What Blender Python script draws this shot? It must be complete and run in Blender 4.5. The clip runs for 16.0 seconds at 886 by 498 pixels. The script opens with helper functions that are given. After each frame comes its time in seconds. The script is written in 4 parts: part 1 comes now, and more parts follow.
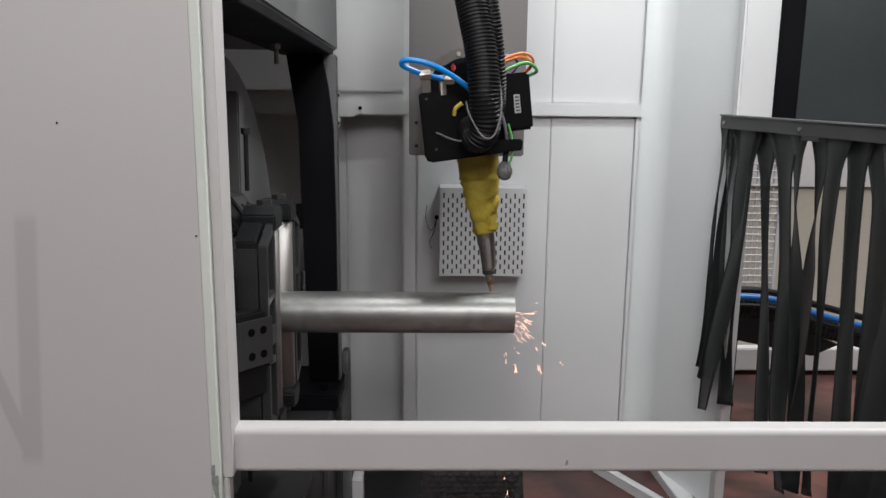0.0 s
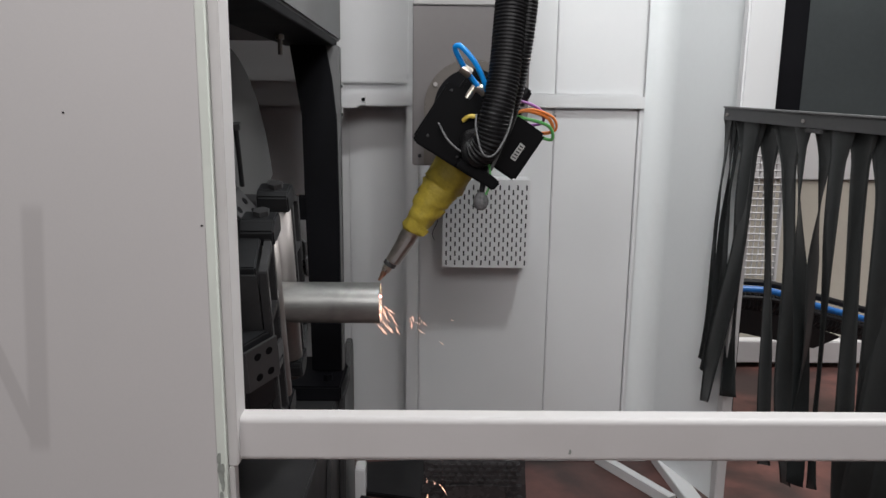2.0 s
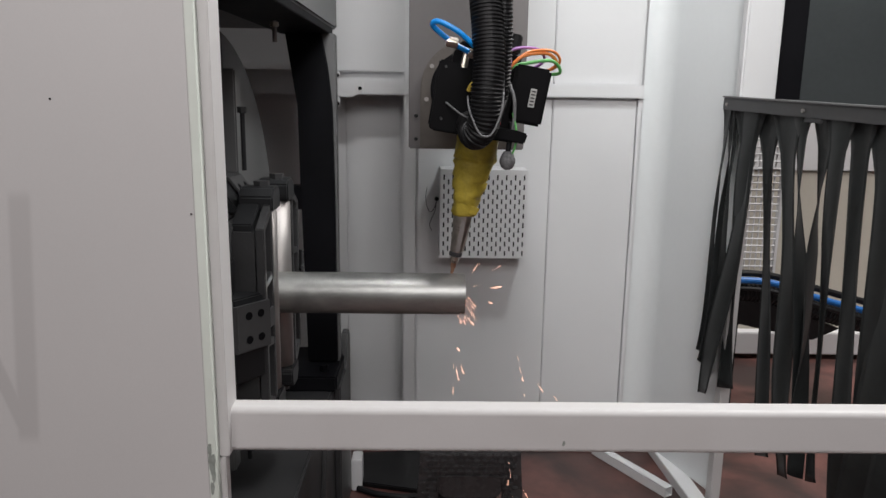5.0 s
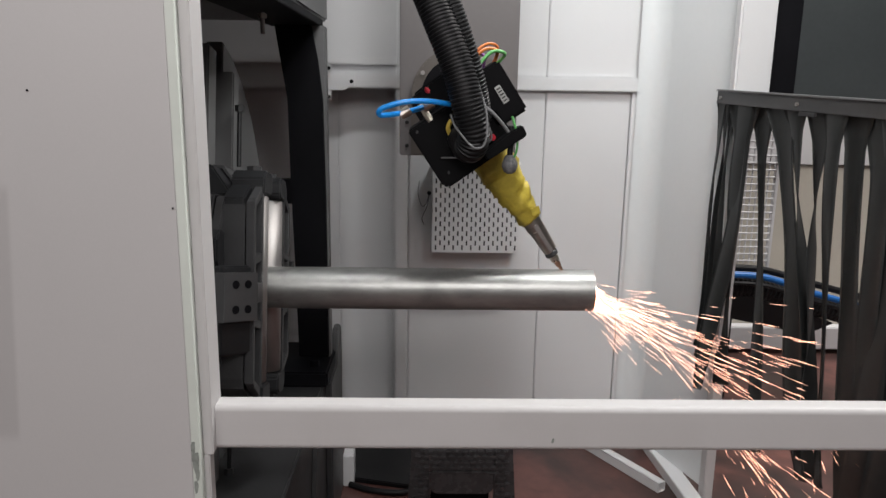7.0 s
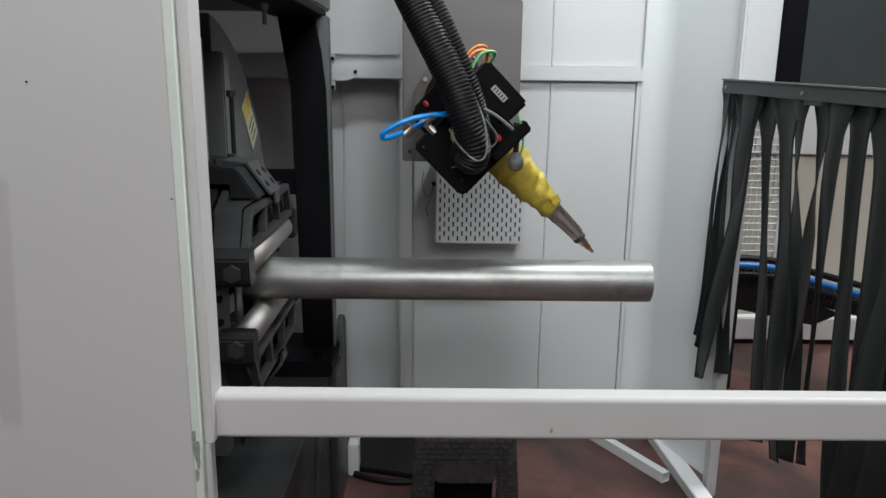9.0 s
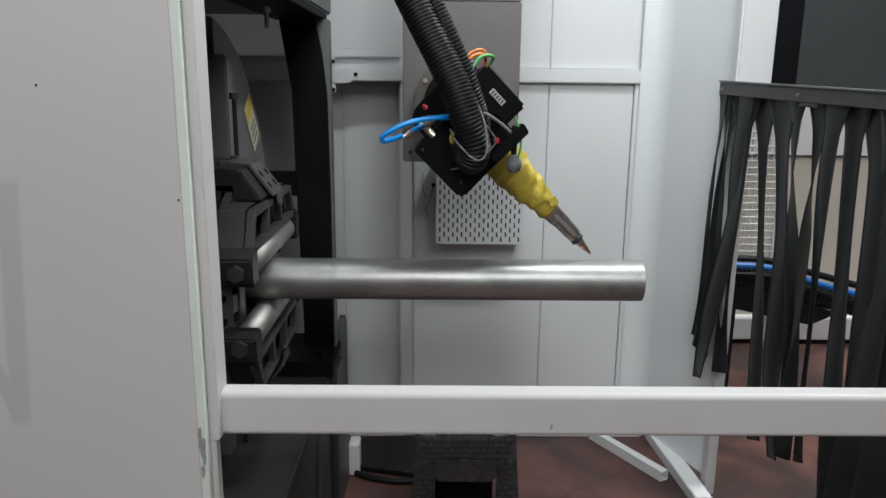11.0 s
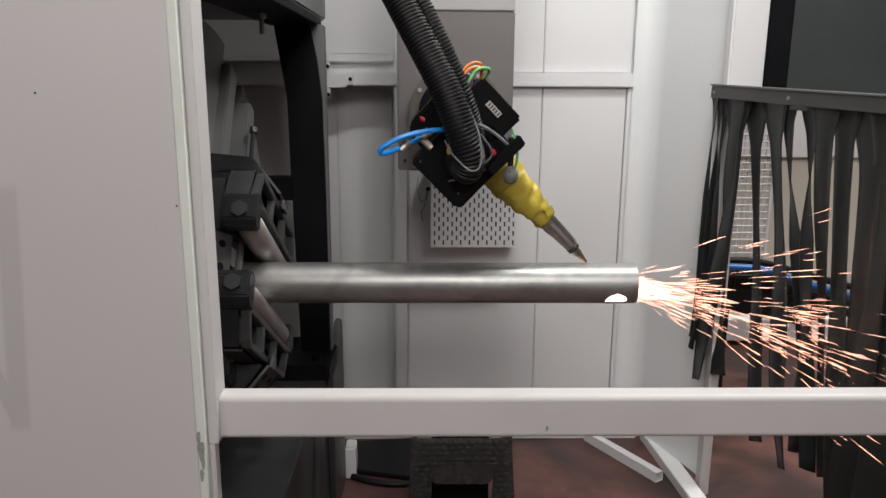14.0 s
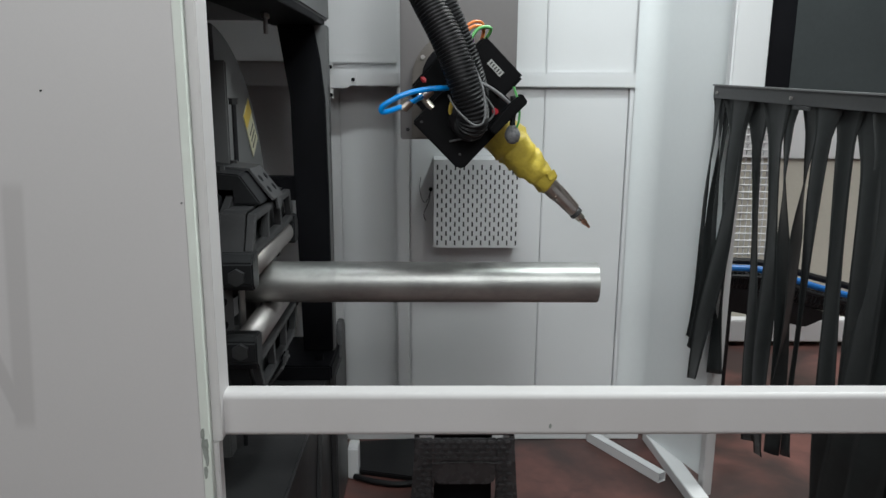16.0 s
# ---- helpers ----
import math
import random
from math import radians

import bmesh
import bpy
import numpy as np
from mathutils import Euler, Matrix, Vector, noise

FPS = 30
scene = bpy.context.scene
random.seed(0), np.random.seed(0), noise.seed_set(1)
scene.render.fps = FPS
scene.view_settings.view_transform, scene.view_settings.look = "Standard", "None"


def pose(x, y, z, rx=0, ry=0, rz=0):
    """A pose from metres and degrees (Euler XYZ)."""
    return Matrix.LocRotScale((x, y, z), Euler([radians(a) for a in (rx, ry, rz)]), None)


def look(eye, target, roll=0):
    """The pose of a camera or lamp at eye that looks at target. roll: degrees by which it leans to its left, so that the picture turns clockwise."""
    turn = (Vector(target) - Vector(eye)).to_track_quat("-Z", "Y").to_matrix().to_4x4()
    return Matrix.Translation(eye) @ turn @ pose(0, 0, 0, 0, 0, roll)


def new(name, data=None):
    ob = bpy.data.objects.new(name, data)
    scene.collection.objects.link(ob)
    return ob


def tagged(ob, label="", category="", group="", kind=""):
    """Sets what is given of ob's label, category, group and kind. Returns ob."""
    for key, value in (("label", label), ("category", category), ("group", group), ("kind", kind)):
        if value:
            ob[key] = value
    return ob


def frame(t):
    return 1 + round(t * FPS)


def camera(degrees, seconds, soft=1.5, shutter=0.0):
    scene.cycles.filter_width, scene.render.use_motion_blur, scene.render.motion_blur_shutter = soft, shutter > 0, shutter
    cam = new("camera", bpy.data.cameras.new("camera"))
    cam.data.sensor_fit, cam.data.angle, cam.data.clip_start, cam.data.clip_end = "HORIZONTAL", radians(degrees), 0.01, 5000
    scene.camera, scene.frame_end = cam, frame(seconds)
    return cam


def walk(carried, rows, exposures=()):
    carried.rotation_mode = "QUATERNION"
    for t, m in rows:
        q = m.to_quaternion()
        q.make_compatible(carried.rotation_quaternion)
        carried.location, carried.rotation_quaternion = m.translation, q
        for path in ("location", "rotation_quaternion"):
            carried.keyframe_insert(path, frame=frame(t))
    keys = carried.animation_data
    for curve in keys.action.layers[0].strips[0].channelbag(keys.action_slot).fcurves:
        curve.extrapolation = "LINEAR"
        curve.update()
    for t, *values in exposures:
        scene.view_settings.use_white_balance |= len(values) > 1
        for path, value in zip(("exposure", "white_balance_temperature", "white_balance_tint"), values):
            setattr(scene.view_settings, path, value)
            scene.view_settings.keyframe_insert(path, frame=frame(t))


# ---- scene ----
cam = camera(62.0, 16.0)
PATH = [
    (0, (0.003, -0.003, 1.524), (0.042, 1.963, 1.156), 0.6),
    (0.5, (0.004, -0.005, 1.526), (0.04, 1.96, 1.155), 0.6),
    (1, (0.006, -0.003, 1.526), (0.04, 1.961, 1.151), 0.6),
    (1.5, (0.005, -0.011, 1.524), (0.04, 1.952, 1.142), 0.6),
    (2, (-0.002, -0.008, 1.521), (0.033, 1.954, 1.133), 0.7),
    (2.5, (-0.004, -0.001, 1.516), (0.03, 1.959, 1.124), 0.7),
    (3, (-0.003, 0.001, 1.515), (0.029, 1.96, 1.116), 0.8),
    (3.5, (0.001, -0.003, 1.516), (0.028, 1.956, 1.113), 0.8),
    (4, (0.0, 0.001, 1.515), (0.029, 1.96, 1.11), 0.8),
    (6.5, (0.03, 0.016, 1.518), (0.073, 1.97, 1.094), 0.9),
    (7, (0.026, 0.025, 1.513), (0.071, 1.978, 1.086), 0.9),
    (7.5, (0.031, 0.021, 1.51), (0.071, 1.973, 1.075), 0.9),
    (8, (0.042, 0.023, 1.507), (0.071, 1.974, 1.067), 0.8),
    (8.5, (0.045, 0.028, 1.51), (0.069, 1.977, 1.064), 0.7),
    (9, (0.043, 0.023, 1.513), (0.065, 1.972, 1.061), 0.7),
    (11.5, (0.036, -0.001, 1.515), (0.062, 1.949, 1.07), 0.6),
    (12, (0.034, 0.002, 1.517), (0.06, 1.952, 1.074), 0.6),
    (12.5, (0.034, -0.001, 1.516), (0.061, 1.949, 1.074), 0.5),
    (13, (0.038, -0.002, 1.517), (0.064, 1.948, 1.076), 0.5),
    (13.5, (0.042, -0.001, 1.519), (0.075, 1.949, 1.079), 0.4),
    (14, (0.035, -0.013, 1.519), (0.076, 1.938, 1.08), 0.4),
    (14.5, (0.02, -0.013, 1.516), (0.068, 1.938, 1.079), 0.5),
    (15, (0.023, -0.018, 1.516), (0.069, 1.933, 1.08), 0.5),
    (15.5, (0.023, -0.023, 1.513), (0.067, 1.929, 1.079), 0.5),
    (16, (0.032, -0.018, 1.512), (0.068, 1.934, 1.079), 0.4),
]
walk(cam, [(t, look(eye, target, roll)) for t, eye, target, roll in PATH], exposures=[(0, 0, 6500, 10), (4.2, 0, 6550, 11), (6.5, 0, 6600, 11), (7.8, 0, 6500, 10), (8.1, 0, 6300, 6), (11.7, 0, 6300, 6), (11.95, 0.1, 6950, 16), (12.15, 0.1, 7000, 16), (12.4, 0, 6900, 15), (13.0, 0, 6900, 15), (14.0, 0, 6760, 12), (15.0, 0, 6560, 8), (15.3, 0, 6560, 9), (15.8, 0, 6250, 4), (16.0, 0, 6250, 4)])

scene.view_settings.exposure = 0.0

# ---- light: unseen hall lamps, one cabin lamp, a second added for the left ----
world = bpy.data.worlds.new("hall_air")
scene.world = world
world.use_nodes = True
world.node_tree.nodes["Background"].inputs[0].default_value = (0.62, 0.66, 0.70, 1)
world.node_tree.nodes["Background"].inputs[1].default_value = 0.175


def area(name, eye, target, sx, sy, watts, color):
    data = bpy.data.lights.new(name, "AREA")
    data.shape, data.size, data.size_y, data.energy, data.color = "RECTANGLE", sx, sy, watts, color
    ob = new(name, data)
    ob.matrix_world = look(eye, target)
    return ob


area("cabin_lamp", (0.85, 1.75, 3.2), (0.40, 2.60, 0.5), 0.30, 0.14, 22, (0.95, 1.0, 0.99))
# unseen second lamp, added to brighten the back wall's left side
area("cabin_lamp", (0.08, 1.32, 3.1), (0.0, 2.9, 1.0), 0.30, 0.10, 16, (0.98, 1.0, 1.0))
area("hall_lamp", (0.50, -1.2, 3.05), (0.25, 2.0, 0.9), 1.8, 1.0, 57, (1.0, 0.985, 0.98))
# unseen lamp, set low to light the door panel evenly
area("hall_lamp", (-2.2, -2.6, 2.9), (-0.8, 1.2, 0.9), 2.4, 0.8, 37, (1.0, 0.97, 0.965))
area("hall_lamp", (3.0, 3.2, 4.4), (2.2, 3.6, 0), 2.4, 0.5, 185, (1.0, 0.98, 0.96))


# ---- materials ----
def mat(name, color, rough=0.5, metal=0.0, vary=0.12, scale=6.0, fine=60.0, bump=0.1, coat=0.0, stretch=(1, 1, 1), emit=None, spec=0.5, spread=0.09):
    m = bpy.data.materials.new(name)
    m.use_nodes = True
    nt = m.node_tree
    b = nt.nodes["Principled BSDF"]
    b.inputs["Metallic"].default_value = metal
    b.inputs["Coat Weight"].default_value = coat
    b.inputs["Specular IOR Level"].default_value = spec
    if emit:
        b.inputs["Emission Color"].default_value = (*color, 1)
        b.inputs["Emission Strength"].default_value = emit
        b.inputs["Base Color"].default_value = (*color, 1)
        return m
    tc = nt.nodes.new("ShaderNodeTexCoord")
    mp = nt.nodes.new("ShaderNodeMapping")
    mp.inputs["Scale"].default_value = stretch
    nt.links.new(tc.outputs["Object"], mp.inputs["Vector"])
    big, small = nt.nodes.new("ShaderNodeTexNoise"), nt.nodes.new("ShaderNodeTexNoise")
    big.inputs["Scale"].default_value, small.inputs["Scale"].default_value = scale, fine
    big.inputs["Detail"].default_value, small.inputs["Detail"].default_value = 5, 3
    for n in (big, small):
        nt.links.new(mp.outputs[0], n.inputs["Vector"])
    mix = nt.nodes.new("ShaderNodeMath")
    mix.operation = "MULTIPLY_ADD"
    mix.inputs[1].default_value = 0.35
    nt.links.new(small.outputs["Fac"], mix.inputs[0])
    nt.links.new(big.outputs["Fac"], mix.inputs[2])
    ramp = nt.nodes.new("ShaderNodeValToRGB")
    ramp.color_ramp.elements[0].position, ramp.color_ramp.elements[1].position = 0.35, 0.95
    ramp.color_ramp.elements[0].color = (*[c * (1 - vary) for c in color], 1)
    ramp.color_ramp.elements[1].color = (*[min(1, c * (1 + vary)) for c in color], 1)
    nt.links.new(mix.outputs[0], ramp.inputs[0])
    nt.links.new(ramp.outputs[0], b.inputs["Base Color"])
    mr = nt.nodes.new("ShaderNodeMapRange")
    mr.inputs[3].default_value, mr.inputs[4].default_value = max(0.05, rough - spread), min(1, rough + spread)
    nt.links.new(big.outputs["Fac"], mr.inputs[0])
    nt.links.new(mr.outputs[0], b.inputs["Roughness"])
    if bump:
        bp = nt.nodes.new("ShaderNodeBump")
        bp.inputs["Strength"].default_value, bp.inputs["Distance"].default_value = bump, 0.002
        nt.links.new(small.outputs["Fac"], bp.inputs["Height"])
        nt.links.new(bp.outputs[0], b.inputs["Normal"])
    return m


WHITE = mat("white_powder_coat", (0.70, 0.70, 0.71), 0.42, vary=0.04, scale=2, fine=320, bump=0.03)
DOORWHITE = mat("warm_white_powder_coat", (0.545, 0.53, 0.53), 0.5, vary=0.04, scale=1.5, fine=300, bump=0.03)
def streaked():
    """The door paint with two darker grey streaks."""
    m = mat("streaked_white_paint", (0.545, 0.53, 0.53), 0.5, vary=0.04, scale=1.5, fine=300, bump=0.03)
    nt = m.node_tree
    b = nt.nodes["Principled BSDF"]
    source = b.inputs["Base Color"].links[0].from_socket
    tc, sep = nt.nodes.new("ShaderNodeTexCoord"), nt.nodes.new("ShaderNodeSeparateXYZ")
    nt.links.new(tc.outputs["Object"], sep.inputs[0])

    def calc(op, a, c):
        n = nt.nodes.new("ShaderNodeMath")
        n.operation = op
        for k, v in enumerate((a, c)):
            if isinstance(v, (int, float)):
                n.inputs[k].default_value = v
            else:
                nt.links.new(v, n.inputs[k])
        return n.outputs[0]

    def soft(v, lo, hi):
        n = nt.nodes.new("ShaderNodeMapRange")
        n.interpolation_type = "SMOOTHSTEP"
        n.inputs[1].default_value, n.inputs[2].default_value = lo, hi
        nt.links.new(v, n.inputs[0])
        return n.outputs[0]

    def streak(x0, slope, width, z0, z1):
        off = calc("ABSOLUTE", calc("SUBTRACT", sep.outputs[0], calc("ADD", calc("MULTIPLY", sep.outputs[2], slope), x0)), 0)
        return calc("MULTIPLY", soft(off, width, width * 0.55), calc("MULTIPLY", soft(sep.outputs[2], z0 - 0.008, z0 + 0.02), soft(sep.outputs[2], z1 + 0.012, z1 - 0.012)))

    mask = calc("MAXIMUM", streak(-0.7187, 0.0610, 0.022, 0.93, 1.352), streak(-0.3442, -0.3360, 0.016, 0.93, 1.16))
    mix = nt.nodes.new("ShaderNodeMix")
    mix.data_type = "RGBA"
    mix.inputs[7].default_value = (0.42, 0.405, 0.405, 1)
    nt.links.new(calc("MULTIPLY", mask, 0.6), mix.inputs[0])
    nt.links.new(source, mix.inputs[6])
    nt.links.new(mix.outputs[2], b.inputs["Base Color"])
    return m


STREAKED = streaked()
BEAD = mat("sealing_bead", (0.66, 0.70, 0.65), 0.45, vary=0.06, scale=8, bump=0.2)
SIDEWHITE = mat("glossy_white_sheet", (0.72, 0.74, 0.75), 0.30, vary=0.03, scale=1.2, fine=60, bump=0.0, spread=0.02)
RAMGREY = mat("warm_grey_enamel", (0.145, 0.133, 0.133), 0.45, vary=0.06, scale=4, bump=0.1)
RAMLIGHT = mat("pale_grey_enamel", (0.36, 0.35, 0.35), 0.45, vary=0.06, scale=4, bump=0.05)
FLANGE = mat("brown_grey_machined_flange", (0.13, 0.115, 0.105), 0.4, metal=0.4, vary=0.15, scale=8, bump=0.05)
FRAMEGREY = mat("mid_grey_enamel", (0.14, 0.14, 0.143), 0.5, vary=0.1, scale=4, bump=0.03)
PLATEGREY = mat("grey_machined_plate", (0.075, 0.075, 0.078), 0.42, metal=0.3, vary=0.15, scale=5, bump=0.05)
COVERGREY = mat("light_grey_cover_enamel", (0.145, 0.145, 0.147), 0.45, vary=0.08, scale=5, bump=0.03)
CHIPPED = mat("bare_primer", (0.26, 0.28, 0.26), 0.6, vary=0.3, scale=90)
DARK = mat("dark_grey_casting", (0.013, 0.0135, 0.015), 0.45, vary=0.3, scale=9, fine=120, bump=0.06, spec=0.35)
CASTING = mat("grey_casting", (0.046, 0.046, 0.048), 0.4, metal=0.2, vary=0.25, scale=9, fine=120, bump=0.06)
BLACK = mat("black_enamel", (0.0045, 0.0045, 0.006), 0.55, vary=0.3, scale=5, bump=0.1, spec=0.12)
BOXBLACK = mat("black_anodised_housing", (0.0035, 0.0035, 0.0042), 0.6, vary=0.3, scale=10, fine=200, bump=0.05, spec=0.10)
RUBBER = mat("black_rubber", (0.007, 0.007, 0.008), 0.45, vary=0.3, scale=20, bump=0.15, spec=0.3)
STRIP = mat("dark_grey_flame_strip", (0.019, 0.021, 0.0215), 0.45, spec=0.35, vary=0.3, scale=5, fine=40, bump=0.3)
STEEL = mat("bright_roller_steel", (0.40, 0.375, 0.365), 0.55, metal=1.0, vary=0.08, scale=10, stretch=(1, 1, 8), bump=0.05)
TUBESTEEL = mat("mill_steel_tube", (0.36, 0.36, 0.35), 0.42, metal=0.85, vary=0.28, scale=7, fine=45, stretch=(0.9, 2.2, 2.2), bump=0.12)
NOZZLE = mat("heat_tinted_steel", (0.46, 0.42, 0.385), 0.32, metal=1.0, vary=0.3, scale=30, bump=0.1)
COPPER = mat("copper", (0.56, 0.33, 0.23), 0.35, metal=1.0, vary=0.2, scale=40)
YELLOW = mat("yellow_tape_wrap", (0.44, 0.34, 0.045), 0.5, vary=0.35, scale=22, fine=110, bump=0.9)
FLOOR = mat("red_brown_floor_paint", (0.16, 0.066, 0.056), 0.4, vary=0.35, scale=2.2, fine=30, bump=0.1)
def stain_shade(m, scale, lo, hi, most, color):
    """Dark uneven patches over a paint or metal: stains, and shade put into the colour."""
    nt = m.node_tree
    b = nt.nodes["Principled BSDF"]
    source = b.inputs["Base Color"].links[0].from_socket
    tc, n = nt.nodes.new("ShaderNodeTexCoord"), nt.nodes.new("ShaderNodeTexNoise")
    n.inputs["Scale"].default_value, n.inputs["Detail"].default_value, n.inputs["Distortion"].default_value = scale, 6, 0.6
    nt.links.new(tc.outputs["Object"], n.inputs["Vector"])
    r = nt.nodes.new("ShaderNodeMapRange")
    r.inputs[1].default_value, r.inputs[2].default_value, r.inputs[4].default_value = lo, hi, most
    nt.links.new(n.outputs["Fac"], r.inputs[0])
    mix = nt.nodes.new("ShaderNodeMix")
    mix.data_type = "RGBA"
    mix.inputs[7].default_value = (*color, 1)
    nt.links.new(r.outputs[0], mix.inputs[0])
    nt.links.new(source, mix.inputs[6])
    nt.links.new(mix.outputs[2], b.inputs["Base Color"])
    return m


stain_shade(DOORWHITE, 5, 0.52, 0.74, 0.30, (0.46, 0.44, 0.43))
stain_shade(FLOOR, 7, 0.50, 0.66, 0.55, (0.07, 0.028, 0.024))
# large patches: wet stains, made heavier for the shade in the cabin
stain_shade(FLOOR, 1.9, 0.38, 0.58, 0.88, (0.026, 0.018, 0.017))
# dark patches in the tube's colour for the head's reflection and shadow
stain_shade(TUBESTEEL, 9, 0.54, 0.70, 0.5, (0.17, 0.175, 0.165))
HALL = mat("pale_plaster", (0.55, 0.55, 0.55), 0.8, vary=0.08, scale=1, bump=0.2)
BEIGE = mat("beige_panel", (0.56, 0.53, 0.46), 0.6, vary=0.08, scale=2)
GLASS = mat("dark_tinted_window", (0.050, 0.056, 0.058), 0.3, vary=0.2, scale=3, bump=0.0)
BLUE = mat("blue_air_tube", (0.004, 0.27, 0.78), 0.3, vary=0.1, scale=30)
HOSEBLUE = mat("dusty_blue_hose", (0.012, 0.13, 0.42), 0.45, vary=0.15, scale=30)
RED = mat("red_plastic", (0.45, 0.015, 0.03), 0.35, vary=0.1, scale=30)
ORANGE = mat("orange_cable", (0.75, 0.22, 0.05), 0.4, vary=0.1, scale=30)
GREEN = mat("green_cable", (0.12, 0.42, 0.12), 0.4, vary=0.15, scale=30)
VIOLET = mat("violet_cable", (0.35, 0.14, 0.42), 0.4, vary=0.1, scale=30)
BRASS = mat("nickel_fitting", (0.65, 0.60, 0.52), 0.3, metal=1.0, vary=0.15, scale=40)
BRAID = mat("grey_braid", (0.13, 0.13, 0.135), 0.6, vary=0.6, scale=160, fine=300, bump=0.8)
PAPER = mat("silver_label", (0.45, 0.45, 0.44), 0.4, vary=0.1, scale=60)
INK = mat("dark_ink", (0.05, 0.05, 0.05), 0.6, vary=0.1)
LABEL = mat("yellow_label", (0.75, 0.55, 0.10), 0.5, vary=0.1, scale=20)
LABELWHITE = mat("pale_label", (0.70, 0.66, 0.48), 0.5, vary=0.15, scale=40)
STOOL = mat("dark_brown_plastic", (0.042, 0.040, 0.042), 0.27, vary=0.25, scale=30, bump=0.1)
# stands in for shade: inside the vent box and behind the rotary head
SHADOWGREY = mat("shade_dark_sheet", (0.03, 0.03, 0.032), 0.6, vary=0.2)
SPARK = mat("white_hot_spark", (1.0, 0.50, 0.35), emit=5.5)
HOT = mat("pink_hot_metal", (1.0, 0.36, 0.34), emit=9)
CORE = mat("white_hot_metal", (1.0, 0.74, 0.55), emit=55)


# ---- building helpers ----
def place(bm, name, material, parent=None, m=None, smooth=False):
    me = bpy.data.meshes.new(name)
    bm.to_mesh(me)
    bm.free()
    me.materials.append(material)
    if smooth:
        me.polygons.foreach_set("use_smooth", [True] * len(me.polygons))
    ob = new(name, me)
    if parent:
        ob.parent = parent
    if m:
        ob.matrix_basis = m
    return ob


def part(name, bm, material, parent, label="", m=None, smooth=False):
    ob = place(bm, name, material, parent, m, smooth)
    if label:
        ob["label"] = label
    return ob


def thing(name, label, category, m=None, group="", kind=""):
    ob = new(name)
    ob.empty_display_size = 0.05
    if m:
        ob.matrix_basis = m
    return tagged(ob, label, category, group, kind)


def box(x0, x1, y0, y1, z0, z1, bevel=0.003, bm=None, m=None):
    own = bmesh.new()
    bmesh.ops.create_cube(own, size=1, matrix=Matrix.Translation(((x0 + x1) / 2, (y0 + y1) / 2, (z0 + z1) / 2)) @ Matrix.Diagonal((x1 - x0, y1 - y0, z1 - z0, 1)))
    if bevel:
        bmesh.ops.bevel(own, geom=own.edges[:], offset=bevel, segments=2, affect="EDGES")
    return merge(own, bm, m)


def merge(own, bm, m=None):
    if m:
        bmesh.ops.transform(own, matrix=m, verts=own.verts)
    if bm is None:
        return own
    me = bpy.data.meshes.new("tmp")
    own.to_mesh(me)
    own.free()
    bm.from_mesh(me)
    bpy.data.meshes.remove(me)
    return bm


AXIS = {"x": pose(0, 0, 0, 0, 90, 0), "y": pose(0, 0, 0, 90, 0, 0), "z": Matrix()}


def rod(axis, at, r0, r1, length, seg=24, bevel=0.0, bm=None, caps=True):
    """A cone or cylinder round a point, its r1 end towards the axis (for y, towards minus y)."""
    own = bmesh.new()
    bmesh.ops.create_cone(own, cap_ends=caps, segments=seg, radius1=r0, radius2=r1, depth=length)
    if bevel:
        bmesh.ops.bevel(own, geom=[e for e in own.edges if abs(e.verts[0].co.z - e.verts[1].co.z) < 1e-6], offset=bevel, segments=2, affect="EDGES")
    return merge(own, bm, Matrix.Translation(at) @ AXIS[axis])


def lathe(profile, seg=32, m=None, bm=None, wobble=0.0, seed=0):
    """A turned body round z from (radius, height) pairs."""
    own = bmesh.new()
    rng = random.Random(seed)
    rings = []
    for r, z in profile:
        ph = rng.uniform(0, 6)
        rings.append([own.verts.new((r * (1 + wobble * math.sin(2 * a + ph) + wobble * 0.6 * math.sin(5 * a + 2 * ph)) * math.cos(a), r * (1 + wobble * math.sin(3 * a + ph)) * math.sin(a), z + wobble * 0.05 * math.sin(a + ph)))
                      for a in [2 * math.pi * k / seg for k in range(seg)]])
    for a, b in zip(rings, rings[1:]):
        for k in range(seg):
            own.faces.new((a[k], a[(k + 1) % seg], b[(k + 1) % seg], b[k]))
    for ring, flip in ((rings[0], True), (rings[-1], False)):
        own.faces.new(ring[::-1] if flip else ring)
    bmesh.ops.recalc_face_normals(own, faces=own.faces)
    return merge(own, bm, m)


def smoothed(points, per=8):
    pts = [Vector(p) for p in points]
    pts = [2 * pts[0] - pts[1]] + pts + [2 * pts[-1] - pts[-2]]
    out = []
    for i in range(1, len(pts) - 2):
        p0, p1, p2, p3 = pts[i - 1 : i + 3]
        for k in range(per):
            t = k / per
            out.append(0.5 * (2 * p1 + (p2 - p0) * t + (2 * p0 - 5 * p1 + 4 * p2 - p3) * t * t + (3 * p1 - p0 - 3 * p2 + p3) * t ** 3))
    return out + [pts[-2]]


